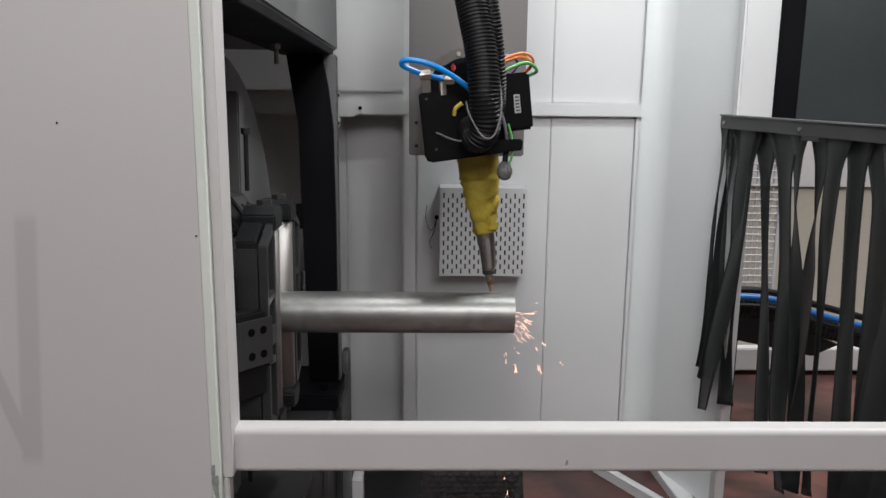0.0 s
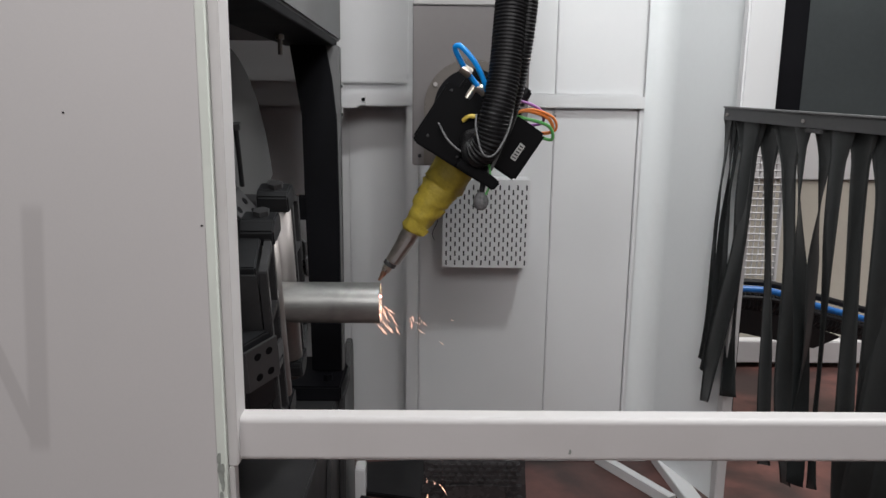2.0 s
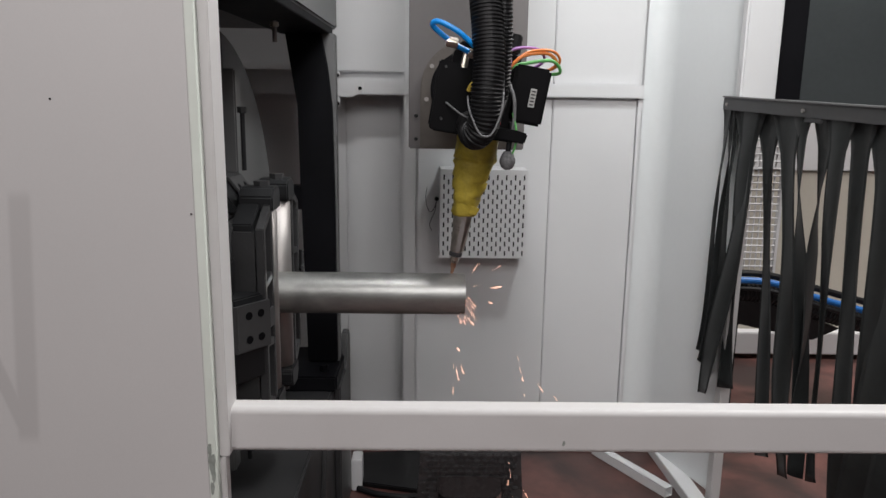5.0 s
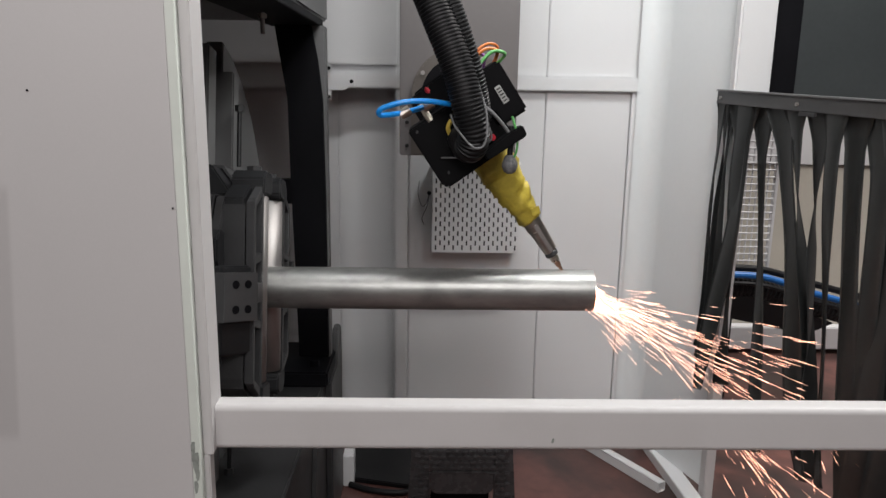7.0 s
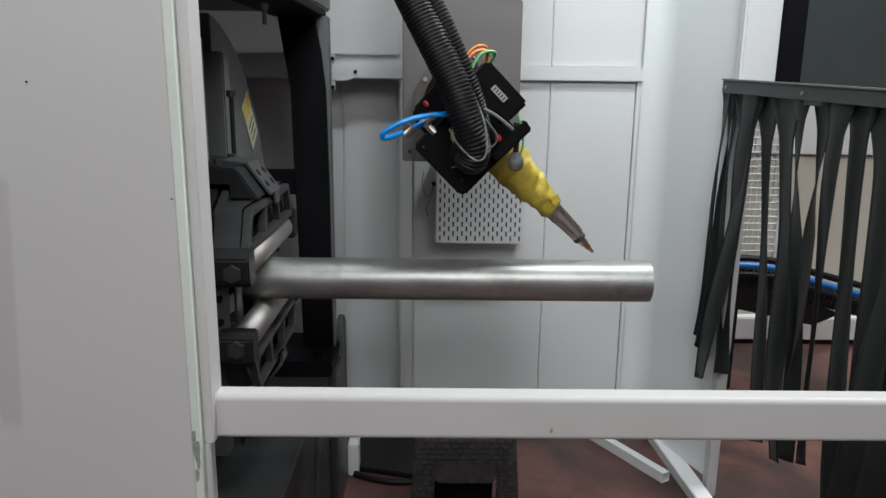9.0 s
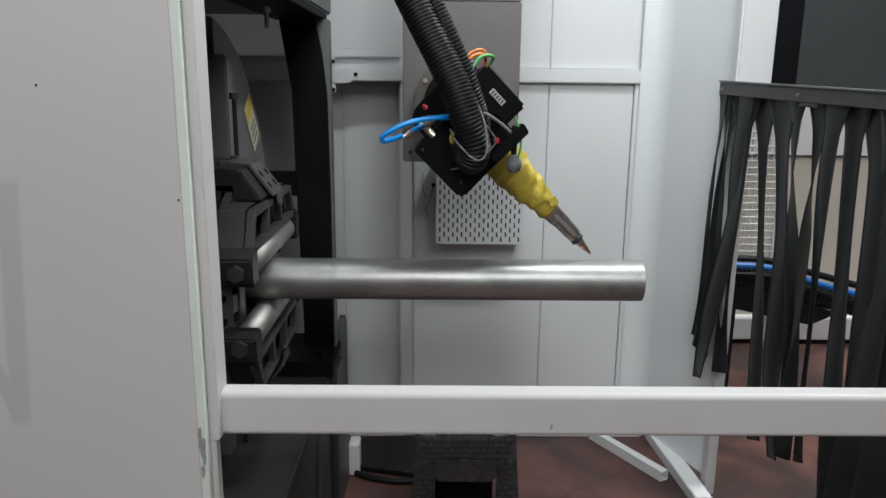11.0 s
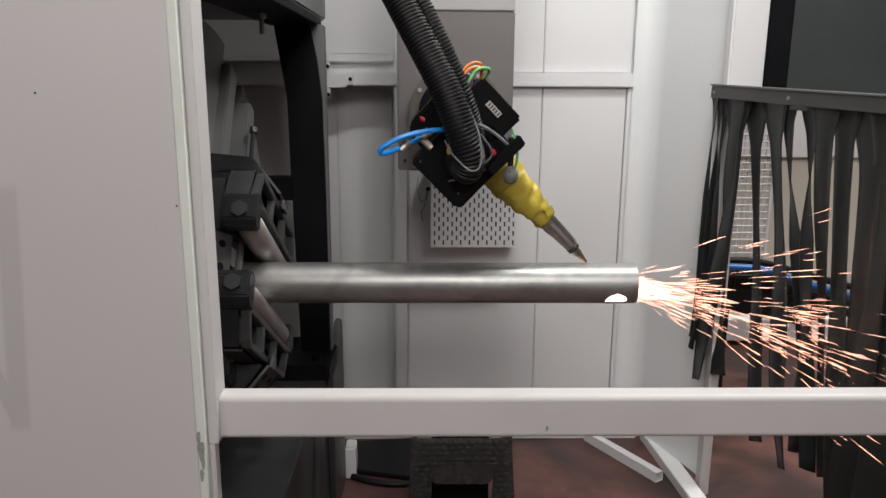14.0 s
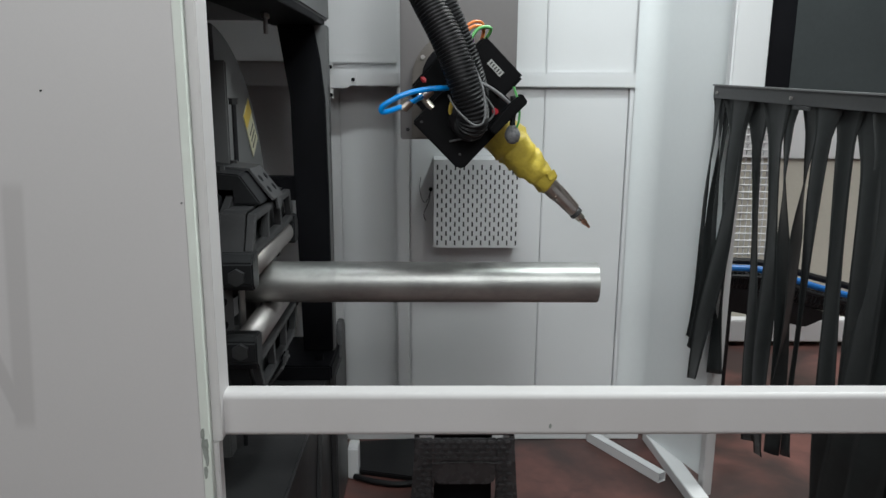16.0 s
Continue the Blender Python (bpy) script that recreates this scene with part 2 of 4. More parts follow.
def tube(points, r, seg=12, bm=None, rib=0.0, pitch=0.008, per=8):
    """A round cable along a smooth line; rib makes it corrugated."""
    line = smoothed(points, per)
    if rib:
        cum = [0.0]
        for a, b in zip(line, line[1:]):
            cum.append(cum[-1] + (b - a).length)
        n = int(cum[-1] / (pitch / 4))
        dense, j = [], 0
        for i in range(n):
            s = i * pitch / 4
            while cum[j + 1] < s:
                j += 1
            dense.append(line[j].lerp(line[j + 1], (s - cum[j]) / (cum[j + 1] - cum[j])))
        line = dense
    verts, faces = [], []
    up = Vector((0, 1, 0))
    for i, p in enumerate(line):
        d = (line[min(i + 1, len(line) - 1)] - line[max(i - 1, 0)]).normalized()
        side = d.cross(up)
        side = side.normalized() if side.length > 1e-3 else Vector((1, 0, 0))
        other = side.cross(d)
        rr = r + (rib if rib and i % 4 in (1, 2) else 0)
        verts += [p + rr * (side * math.cos(a) + other * math.sin(a)) for a in [2 * math.pi * k / seg for k in range(seg)]]
    for i in range(len(line) - 1):
        for k in range(seg):
            faces.append((i * seg + k, i * seg + (k + 1) % seg, (i + 1) * seg + (k + 1) % seg, (i + 1) * seg + k))
    faces += [tuple(range(seg))[::-1], tuple(range((len(line) - 1) * seg, len(line) * seg))]
    me = bpy.data.meshes.new("tmp")
    me.from_pydata(verts, [], faces)
    own = bm or bmesh.new()
    own.from_mesh(me)
    bpy.data.meshes.remove(me)
    bmesh.ops.recalc_face_normals(own, faces=own.faces)
    return own


def slab(outline, axis, lo, hi, bevel=0.0, bm=None, m=None):
    """A plate with a flat outline (pairs of the two other axes, in order) between lo and hi."""
    own = bmesh.new()
    put = {"x": lambda a, b: (lo, a, b), "y": lambda a, b: (a, lo, b), "z": lambda a, b: (a, b, lo)}[axis]
    f = own.faces.new([own.verts.new(put(a, b)) for a, b in outline])
    ext = bmesh.ops.extrude_face_region(own, geom=[f])["geom"]
    d = {"x": (hi - lo, 0, 0), "y": (0, hi - lo, 0), "z": (0, 0, hi - lo)}[axis]
    bmesh.ops.translate(own, vec=d, verts=[v for v in ext if isinstance(v, bmesh.types.BMVert)])
    bmesh.ops.recalc_face_normals(own, faces=own.faces)
    if bevel:
        bmesh.ops.bevel(own, geom=own.edges[:], offset=bevel, segments=2, affect="EDGES")
    return merge(own, bm, m)


def structure(name, bm, material, label, m=None, smooth=False):
    return tagged(place(bm, name, material, None, m, smooth), label, name.split("_")[0], kind="structure")


# ---- the hall round the machine ----
structure("floor", box(-7, 7, -6, 8, -0.1, 0, 0), FLOOR, "worn red-brown painted concrete floor with dark scuffs and painted-in shade")
structure("wall_north", box(-7, 7, 7.9, 8.1, 0, 5, 0), HALL, "plain pale hall wall")
structure("wall_south", box(-7, 7, -6.1, -5.9, 0, 5, 0), HALL, "plain pale hall wall behind the machine operator side")
structure("wall_west", box(-7.1, -6.9, -5.9, 7.9, 0, 5, 0), HALL, "plain pale hall wall")
structure("wall_east", box(6.9, 7.1, -5.9, 7.9, 0, 5, 0), HALL, "plain pale hall wall")
structure("ceiling", box(-7, 7, -6, 8, 5, 5.1, 0), HALL, "plain pale hall ceiling")

WALL = 3.0      # front of the cabin's back wall
DEEP = 0.14     # how far the vent box stands out
BAY = 0.15      # depth of the bay left of the ram
AXY, AXZ = 1.88, 1.001   # the tube's axis
R = 0.054


# ---- cabin back wall ----
def back_wall():
    w = structure("wall_back", box(-0.1, 1.05, WALL + 0.02, WALL + 0.06, 0, 2.9, 0), WHITE, "white powder-coated sheet metal back wall of the cutting cabin")
    part("upper_sheet", box(-1.6, -0.101, WALL + 0.02, WALL + 0.06, 1.507, 2.9, 0), WHITE, w)
    part("bay_back", box(-1.6, -0.101, WALL + BAY, WALL + BAY + 0.04, 0, 1.70, 0), WHITE, w)
    part("bay_top", box(-1.6, -0.101, WALL + 0.061, WALL + BAY - 0.001, 1.511, 1.55, 0), WHITE, w)
    part("bay_side", box(-0.099, -0.06, WALL + 0.061, WALL + BAY + 0.04, 0, 1.55, 0), WHITE, w)
    panels = [(-1.55, -0.095, 1.6275, 2.88, 0), (-0.044, 0.4915, 0.045, 1.505, 0), (0.4955, 0.832, 0.045, 1.505, 0), (-0.044, 0.4925, 1.5605, 2.88, 0), (0.4950, 0.846, 1.5605, 2.88, 0),
              (-1.55, -0.348, 0.06, 1.49, BAY - 0.02), (-0.344, -0.120, 0.06, 1.49, BAY - 0.02)]
    for x0, x1, z0, z1, back in panels:
        part("panel", box(x0, x1, WALL + back + 0.004, WALL + back + 0.024, z0, z1, 0.004), WHITE, w)
    part("stile", box(-0.100, -0.052, WALL - 0.045, WALL + 0.02, 0.04, 1.506, 0.004), WHITE, w)
    part("stile", box(0.834, 0.850, WALL - 0.010, WALL + 0.02, 0.04, 1.505, 0.003), WHITE, w)
    part("rail", box(-0.345, -0.053, WALL - 0.052, WALL + 0.02, 1.507, 1.558, 0.004), WHITE, w)
    part("rail", box(-0.046, 0.85, WALL - 0.028, WALL + 0.02, 1.507, 1.560, 0.004), WHITE, w)
    part("rail", box(-1.5, -0.10, WALL - 0.01, WALL + 0.02, 1.596, 1.627, 0.005), WHITE, w)
    part("sill", box(-0.33, 0.95, WALL - 0.05, WALL + 0.02, 0.0, 0.032, 0.004), WHITE, w)
    return w


back_wall()


def rail_bracket():
    t = thing("rail_bracket", "white bent steel bracket bolted to the wall rail", "bracket", pose(-0.341, WALL - 0.053, 1.528))
    part("plate", box(-0.022, -0.006, -0.012, 0.0, -0.068, 0.068, 0.002), WHITE, t)
    part("arm", slab([(-0.02, -0.03), (0.045, -0.03), (0.062, -0.018), (0.085, -0.018), (0.085, 0.026), (-0.02, 0.026)], "y", -0.014, -0.001, 0.002), WHITE, t)
    for x, z in ((0.073, 0.004), (-0.014, 0.052), (-0.014, -0.055)):
        part("bolt", rod("y", (x, -0.017, z), 0.008, 0.008, 0.008, 6), BLACK, t)


rail_bracket()


def pegboard():
    """A slotted sheet: each slot goes through."""
    nx, nz, w, h = 19, 9, 0.342, 0.350
    verts, faces = [], []

    def quad(x0, x1, z0, z1, y):
        i = len(verts)
        verts.extend([(x0, y, z0), (x1, y, z0), (x1, y, z1), (x0, y, z1)])
        faces.append((i, i + 1, i + 2, i + 3))

    px = (w - 0.012) / nx
    pz = (h - 0.012) / nz
    for i in range(nx):
        x0 = 0.006 + i * px
        shift = 0.5 * pz if i % 2 else 0.0
        s0, s1 = x0 + px * 0.32, x0 + px * 0.68
        quad(x0, s0, 0, h, 0)
        quad(s1, x0 + px, 0, h, 0)
        z = 0.0
        for k in range(nz):
            c = 0.006 + shift * 1.0 + (k + 0.35) * pz
            a, b = c - pz * 0.27, c + pz * 0.27
            if b > h - 0.004:
                break
            quad(s0, s1, z, a, 0)
            for xa, za, xb, zb in ((s0, a, s1, a), (s1, a, s1, b), (s1, b, s0, b), (s0, b, s0, a)):
                j = len(verts)
                verts.extend([(xa, 0, za), (xb, 0, zb), (xb, 0.002, zb), (xa, 0.002, za)])
                faces.append((j, j + 1, j + 2, j + 3))
            z = b
        quad(s0, s1, z, h, 0)
    quad(0, 0.006, 0, h, 0)
    quad(w - 0.006, w, 0, h, 0)
    for xa, za, xb, zb in ((0, 0, w, 0), (w, 0, w, h), (w, h, 0, h), (0, h, 0, 0)):
        j = len(verts)
        verts.extend([(xa, 0, za), (xb, 0, zb), (xb, DEEP + 0.002, zb), (xa, DEEP + 0.002, za)])
        faces.append((j, j + 1, j + 2, j + 3))
    me = bpy.data.meshes.new("pegboard")
    me.from_pydata(verts, [], faces)
    bm = bmesh.new()
    bm.from_mesh(me)
    t = thing("vent_grille", "white slotted sheet metal vent box on the back wall", "vent grille", pose(0.047, WALL - DEEP, 0.880))
    part("grille_sheet", bm, WHITE, t)
    # a dark sheet gives the slots the shade of the box's depth
    part("shade_backing", box(0.004, w - 0.004, 0.020, 0.022, 0.004, h - 0.004, 0), SHADOWGREY, t, "dark sheet standing in for the shade behind the slots")


pegboard()


def wall_hook():
    t = thing("wall_hook", "small dark bolt with a thin wire on the back wall", "hook", pose(0.035, WALL - 0.004, 1.095))
    part("knob", rod("y", (0, -0.008, 0), 0.009, 0.006, 0.018, 12), BLACK, t)
    part("wire", tube([(0, -0.012, 0), (-0.012, -0.014, -0.04), (-0.03, -0.012, -0.05), (-0.045, -0.008, 0.0), (-0.04, -0.008, 0.05)], 0.0012, 6), DARK, t)
    part("wire", tube([(0, -0.012, 0), (-0.008, -0.014, -0.05), (-0.028, -0.012, -0.10), (-0.02, -0.008, -0.13)], 0.0012, 6), DARK, t)


wall_hook()

# ---- right side of the cabin ----
def side_wall():
    """A sheet bent round the back corner."""
    line = [(0.852, WALL - 0.008), (0.875, WALL - 0.008)]
    c, r = (0.875, WALL - 0.098), 0.09
    line += [(c[0] + r * math.sin(a), c[1] + r * math.cos(a)) for a in [radians(4 + 70 * k / 12) for k in range(13)]]
    line += [(1.082, 2.552)]
    verts, faces = [], []
    for x, y in line:
        verts += [(x, y, 0.045), (x, y, 2.9), (x + 0.012, y + 0.02, 2.9), (x + 0.012, y + 0.02, 0.045)]
    for i in range(len(line) - 1):
        a = 4 * i
        faces += [(a, a + 1, a + 5, a + 4), (a + 2, a + 3, a + 7, a + 6), (a + 1, a + 2, a + 6, a + 5)]
    me = bpy.data.meshes.new("tmp")
    me.from_pydata(verts, [], faces)
    bm = bmesh.new()
    bm.from_mesh(me)
    ob = structure("wall_right", bm, SIDEWHITE, "glossy white sheet metal side wall with soft reflections", smooth=True)
    ob.modifiers.new("edges", "EDGE_SPLIT").split_angle = radians(30)


side_wall()
structure("sill_right", slab([(0.966, WALL - 0.055), (0.998, 2.40), (1.060, 2.40), (1.036, WALL - 0.055)], "z", 0.0, 0.045, 0.003), WHITE, "white steel floor channel under the side wall")
structure("post_right", box(1.066, 1.100, 2.49, 2.545, 0, 1.478, 0.004), DOORWHITE, "white steel door post beside the strip curtain")
structure("header_right", box(1.040, 1.160, 2.505, 2.55, 1.48, 2.9, 0.006), WHITE, "white steel header above the side opening")


def tinted_window():
    t = thing("tinted_window", "dark tinted window above the strip curtain", "window")
    part("window_dark_edge", box(1.162, 2.40, 2.545, 2.575, 1.44, 1.475, 0.002), BLACK, t)
    # black band beside the paler pane stands in for the reflection's gradient
    part("window_dark_edge", box(1.162, 1.262, 2.548, 2.575, 1.476, 2.9, 0.002), BLACK, t)
    part("pane", box(1.263, 2.40, 2.552, 2.566, 1.476, 2.9, 0.001), GLASS, t)
    part("post", box(2.402, 2.46, 2.53, 2.59, 0.0, 2.9, 0.004), WHITE, t)


tinted_window()


def floor_brace():
    t = thing("floor_brace", "loose white square steel tube lying against the wall foot", "steel tube")
    own = bmesh.new()
    ln, s, w = 0.41, 0.020, 0.0025
    for a in (0, 90, 180, 270):
        box(0, ln, -s, s, s - w, s, 0.0005, own, pose(0, 0, 0, a, 0, 0))
    part("square_tube", own, WHITE, t)
    t.matrix_basis = pose(0.735, 2.945, 0.020, 0, 0, -59.4)


floor_brace()


# ---- what shows through the side opening ----
def opening_view():
    structure("wall_outer", box(1.3, 4.6, 4.21, 4.27, 0.0, 1.11, 0.004), BEIGE, "beige sheet panel of the neighbouring machine")
    structure("wall_outer_top", box(1.3, 4.6, 4.20, 4.27, 1.114, 2.4, 0.004), WHITE, "white upper sheet of the neighbouring machine")
    structure("plinth_outer", box(1.3, 4.6, 4.13, 4.209, 0.03, 0.165, 0.006), WHITE, "white ledge along the floor beyond the opening")
    g = thing("wire_mesh_guard", "white welded wire mesh guard standing beyond the opening", "mesh guard")
    for k in range(7):
        part("upright_wire", rod("z", (1.563 + 0.0275 * k, 3.6, 1.05), 0.0045, 0.0045, 0.75, 8), WHITE, g)
    for k in range(21):
        part("cross_wire", rod("x", (1.647, 3.594, 0.690 + 0.035 * k), 0.0045, 0.004, 0.17, 8), WHITE, g)
    for x in (1.555, 1.74):
        part("post", box(x - 0.008, x + 0.008, 3.59, 3.61, 0.0, 1.43, 0.002), WHITE, g)
    c = thing("cable_chain", "black cable chain with blue hoses on a bracket", "cable chain", group="hoses beyond the opening")
    part("carrier", tube([(1.40, 3.5, 0.585), (1.65, 3.5, 0.575), (1.90, 3.5, 0.50), (2.20, 3.5, 0.42)], 0.045, 10, rib=0.006, pitch=0.022), RUBBER, c)
    part("blue_hose", tube([(1.40, 3.45, 0.655), (1.65, 3.44, 0.645), (1.90, 3.43, 0.57), (2.20, 3.43, 0.49)], 0.016, 12), HOSEBLUE, c, "blue hose")
    part("blue_hose", tube([(1.40, 3.43, 0.620), (1.65, 3.41, 0.610), (1.90, 3.41, 0.535), (2.20, 3.41, 0.455)], 0.010, 10), RUBBER, c, "black hose")
    part("black_hose", tube([(1.40, 3.47, 0.685), (1.65, 3.47, 0.675), (1.90, 3.47, 0.61), (2.20, 3.47, 0.53)], 0.017, 10), RUBBER, c, "black hose")
    part("bracket", slab([(1.5, 0.0), (1.54, 0.0), (1.54, 0.42), (1.92, 0.34), (2.05, 0.40), (1.90, 0.455), (1.65, 0.535), (1.5, 0.545)], "y", 3.48, 3.53, 0.004), DARK, c)
    d = thing("dark_housing", "black sheet metal machine housing beyond the opening", "housing")
    part("body", box(1.38, 1.55, 1.62, 2.02, 0.051, 1.25, 0.01), BLACK, d)
    part("plinth", box(1.37, 1.56, 1.61, 2.03, 0.0, 0.05, 0.004), DARK, d)


opening_view()


# ---- door panel, post and cross beam in front ----
def door_front():
    d = structure("door_panel", box(-1.9, -0.3625, 1.165, 1.20, 0.0, 2.6, 0.0012), STREAKED, "flat off-white powder-coated door panel with two faint grey streaks")
    part("bead", box(-0.3622, -0.3482, 1.1632, 1.1846, 0.0, 2.6, 0.0012), BEAD, d, "pale sealing bead along the panel edge")
    p = structure("door_post", box(-0.3480, -0.331, 1.1800, 1.240, 0.8985, 2.6, 0.002), DOORWHITE, "off-white steel door post with chipped paint at the joint")
    part("lower_post", box(-0.3480, -0.338, 1.1800, 1.2055, 0.0, 0.898, 0.002), DOORWHITE, p)
    own = bmesh.new()
    rng = random.Random(5)
    for k in range(12):
        x, z, s = -0.3565 + rng.uniform(-0.004, 0.004), 0.890 + rng.gauss(0, 0.022), rng.uniform(0.003, 0.009)
        slab([(x + s * 0.6 * math.cos(a) * rng.uniform(.5, 1), z + 2.0 * s * math.sin(a) * rng.uniform(.5, 1)) for a in [k2 * 0.9 for k2 in range(7)]], "y", 1.1628 - 0.00012 * k, 1.1640, 0, own)
    part("chipped_paint", own, CHIPPED, p, "grey scuffed paint chips")
    own = bmesh.new()
    for x, z in ((-0.573, 1.500), (-0.368, 1.324)):
        rod("y", (x, 1.1642, z), 0.0014, 0.0014, 0.003, 10, 0, own)
    part("speck", own, BLACK, d, "tiny dark specks")
    own = bmesh.new()
    bmesh.ops.create_cube(own, size=1, matrix=Matrix.Translation((0.9275, 1.2225, 0.9385)) @ Matrix.Diagonal((2.545, 0.047, 0.081, 1)))
    bmesh.ops.bevel(own, geom=[e for e in own.edges if abs(e.verts[0].co.x - e.verts[1].co.x) > 1], offset=0.011, segments=6, profile=0.5, affect="EDGES")
    b = structure("beam_front", own, DOORWHITE, "off-white square steel cross beam of the door opening", smooth=True)
    b.modifiers.new("normals", "WEIGHTED_NORMAL")
    part("speck", slab([(0.246, 0.914), (0.2495, 0.913), (0.2515, 0.917), (0.2500, 0.923), (0.2475, 0.922)], "y", 1.1984, 1.2004), CHIPPED, b, "small dark paint chip")


door_front()
# unseen wall, added and coloured dark as the shade behind the door panel
structure("wall_left", box(-1.64, -1.6, 1.28, 3.0, 0, 2.9, 0), SHADOWGREY, "added side wall, coloured dark for the shade behind the rotary head")


# ---- machine frame round the rotary head ----
def machine_frame():
    t = thing("portal", "grey welded portal frame with black inside faces", "machine portal")
    x0, x1 = -0.485, -0.313
    part("top_beam", box(x0 - 0.5, x1, 1.29, 2.60, 1.722, 2.6, 0.006), FRAMEGREY, t)
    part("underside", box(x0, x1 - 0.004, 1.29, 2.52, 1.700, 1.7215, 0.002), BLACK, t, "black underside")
    part("leg", box(-0.40, -0.302, 2.451, 2.510, 0.545, 1.6995, 0.004), FRAMEGREY, t)
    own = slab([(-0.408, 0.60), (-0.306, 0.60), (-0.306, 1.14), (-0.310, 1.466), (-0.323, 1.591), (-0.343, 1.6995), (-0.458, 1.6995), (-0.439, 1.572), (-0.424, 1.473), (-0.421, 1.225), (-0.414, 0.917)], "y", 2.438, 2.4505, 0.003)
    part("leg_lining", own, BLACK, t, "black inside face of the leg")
    part("foot", box(x0 - 0.15, x1 + 0.02, 2.30, 2.60, 0.545, 0.597, 0.006), BLACK, t)
    for y in (2.36, 2.54):
        part("bolt", rod("z", (x1 - 0.03, y, 0.608), 0.016, 0.016, 0.022, 6), BLACK, t)
    part("cross_bar", box(-0.80, -0.405, 2.452, 2.50, 1.13, 1.21, 0.004), BLACK, t)
    part("sensor", rod("z", (-0.41, 2.05, 1.672), 0.006, 0.006, 0.055, 12), STEEL, t, "small bright sensor stem")
    part("sensor_nut", rod("z", (-0.41, 2.05, 1.690), 0.012, 0.012, 0.012, 6), BRASS, t)


machine_frame()


def machine_bed():
    t = thing("machine_bed", "dark grey machine bed under the rotary head", "machine bed")
    part("body", slab([(1.45, 0.0), (2.62, 0.0), (2.62, 0.50), (2.58, 0.545), (1.45, 0.545)], "x", -1.5, -0.31, 0.006), CASTING, t)
    part("end_plate", slab([(2.34, 0.0), (2.64, 0.0), (2.64, 0.63), (2.61, 0.665), (2.56, 0.665), (2.50, 0.546), (2.34, 0.546)], "x", -0.308, -0.286, 0.004), CASTING, t)
    part("side_rib", slab([(1.9, 0.0), (2.02, 0.0), (2.24, 0.54), (2.2, 0.544), (2.1, 0.544)], "x", -0.309, -0.295, 0.003), CASTING, t)
    part("clip", box(-0.285, -0.245, 2.62, 2.70, 0.0, 0.13, 0.004), WHITE, t, "white bent sheet clip")


machine_bed()


# ---- rotary head with its rollers: turns about the tube ----
def rotary_head():
    t = thing("rotary_head", "grey rotary head with steel clamping rollers", "rotary chuck", pose(0, AXY, AXZ))
    ring = bmesh.new()
    seg = 72
    rings = [[ring.verts.new((x, r * math.cos(2 * math.pi * k / seg), r * math.sin(2 * math.pi * k / seg))) for k in range(seg)] for x, r in ((-0.585, 0.12), (-0.585, 0.662), (-0.68, 0.662), (-0.68, 0.12))]
    for a, b in zip(rings, rings[1:] + rings[:1]):
        for k in range(seg):
            ring.faces.new((a[k], a[(k + 1) % seg], b[(k + 1) % seg], b[k]))
    bmesh.ops.recalc_face_normals(ring, faces=ring.faces)
    part("disc", ring, DARK, t)
    for q in range(4):
        m = pose(0, 0, 0, 90 * q)
        a0, a1 = math.asin(0.105 / 0.675), math.pi / 2 - math.asin(0.105 / 0.675)
        arc = [(0.675 * math.cos(a0 + (a1 - a0) * k / 20), 0.675 * math.sin(a0 + (a1 - a0) * k / 20)) for k in range(21)]
        sector = part("cover_plate", slab([(0.105, 0.105)] + arc, "x", -0.584, -0.536, 0.003), COVERGREY, t, m=m)
        for k in range(4):
            part("bolt", rod("x", (-0.535, 0.16, 0.22 + 0.11 * k), 0.009, 0.009, 0.006, 10), BLACK, sector)
        if q == 0:
            for turn in (39,):
                # the stickers lie tangent to the rim
                tilt = pose(0, 0, 0, turn)
                part("label", box(-0.5355, -0.533, 0.555, 0.640, -0.085, 0.085, 0), LABELWHITE, sector, "pale warning label with a yellow head", m=m.inverted() @ tilt)
                part("label", box(-0.5328, -0.532, 0.557, 0.638, 0.030, 0.083, 0), LABEL, sector, "yellow label head", m=m.inverted() @ tilt)
                for z in (-0.06, -0.035, -0.01):
                    part("label_bar", box(-0.5328, -0.532, 0.57, 0.625, z, z + 0.006, 0), INK, sector, m=m.inverted() @ tilt)
    for q in range(4):
        m = pose(0, 0, 0, 90 * q)
        g = part("guide", box(-0.58, -0.51, -0.115, -0.045, 0.30, 0.60, 0.004), COVERGREY, t, m=m)
        part("guide", box(-0.58, -0.49, 0.045, 0.10, 0.30, 0.57, 0.004), COVERGREY, t, m=m)
        part("guide_slot", box(-0.575, -0.54, -0.0445, 0.0445, 0.26, 0.58, 0.002), BLACK, t, "black slot between the guides", m=m)
        part("spindle", rod("z", (-0.47, 0.03, 0.39), 0.006, 0.006, 0.15, 10), DARK, t, m=m)
        part("spindle_nut", rod("z", (-0.47, 0.03, 0.468), 0.012, 0.013, 0.016, 6), CASTING, t, m=m)
        xr = -0.40 if q % 2 == 0 else -0.47
        roller_unit(t, m, xr)
    part("hub", rod("x", (-0.62, 0, 0), 0.125, 0.125, 0.10, 40, 0.004, caps=True), BLACK, t)
    return t


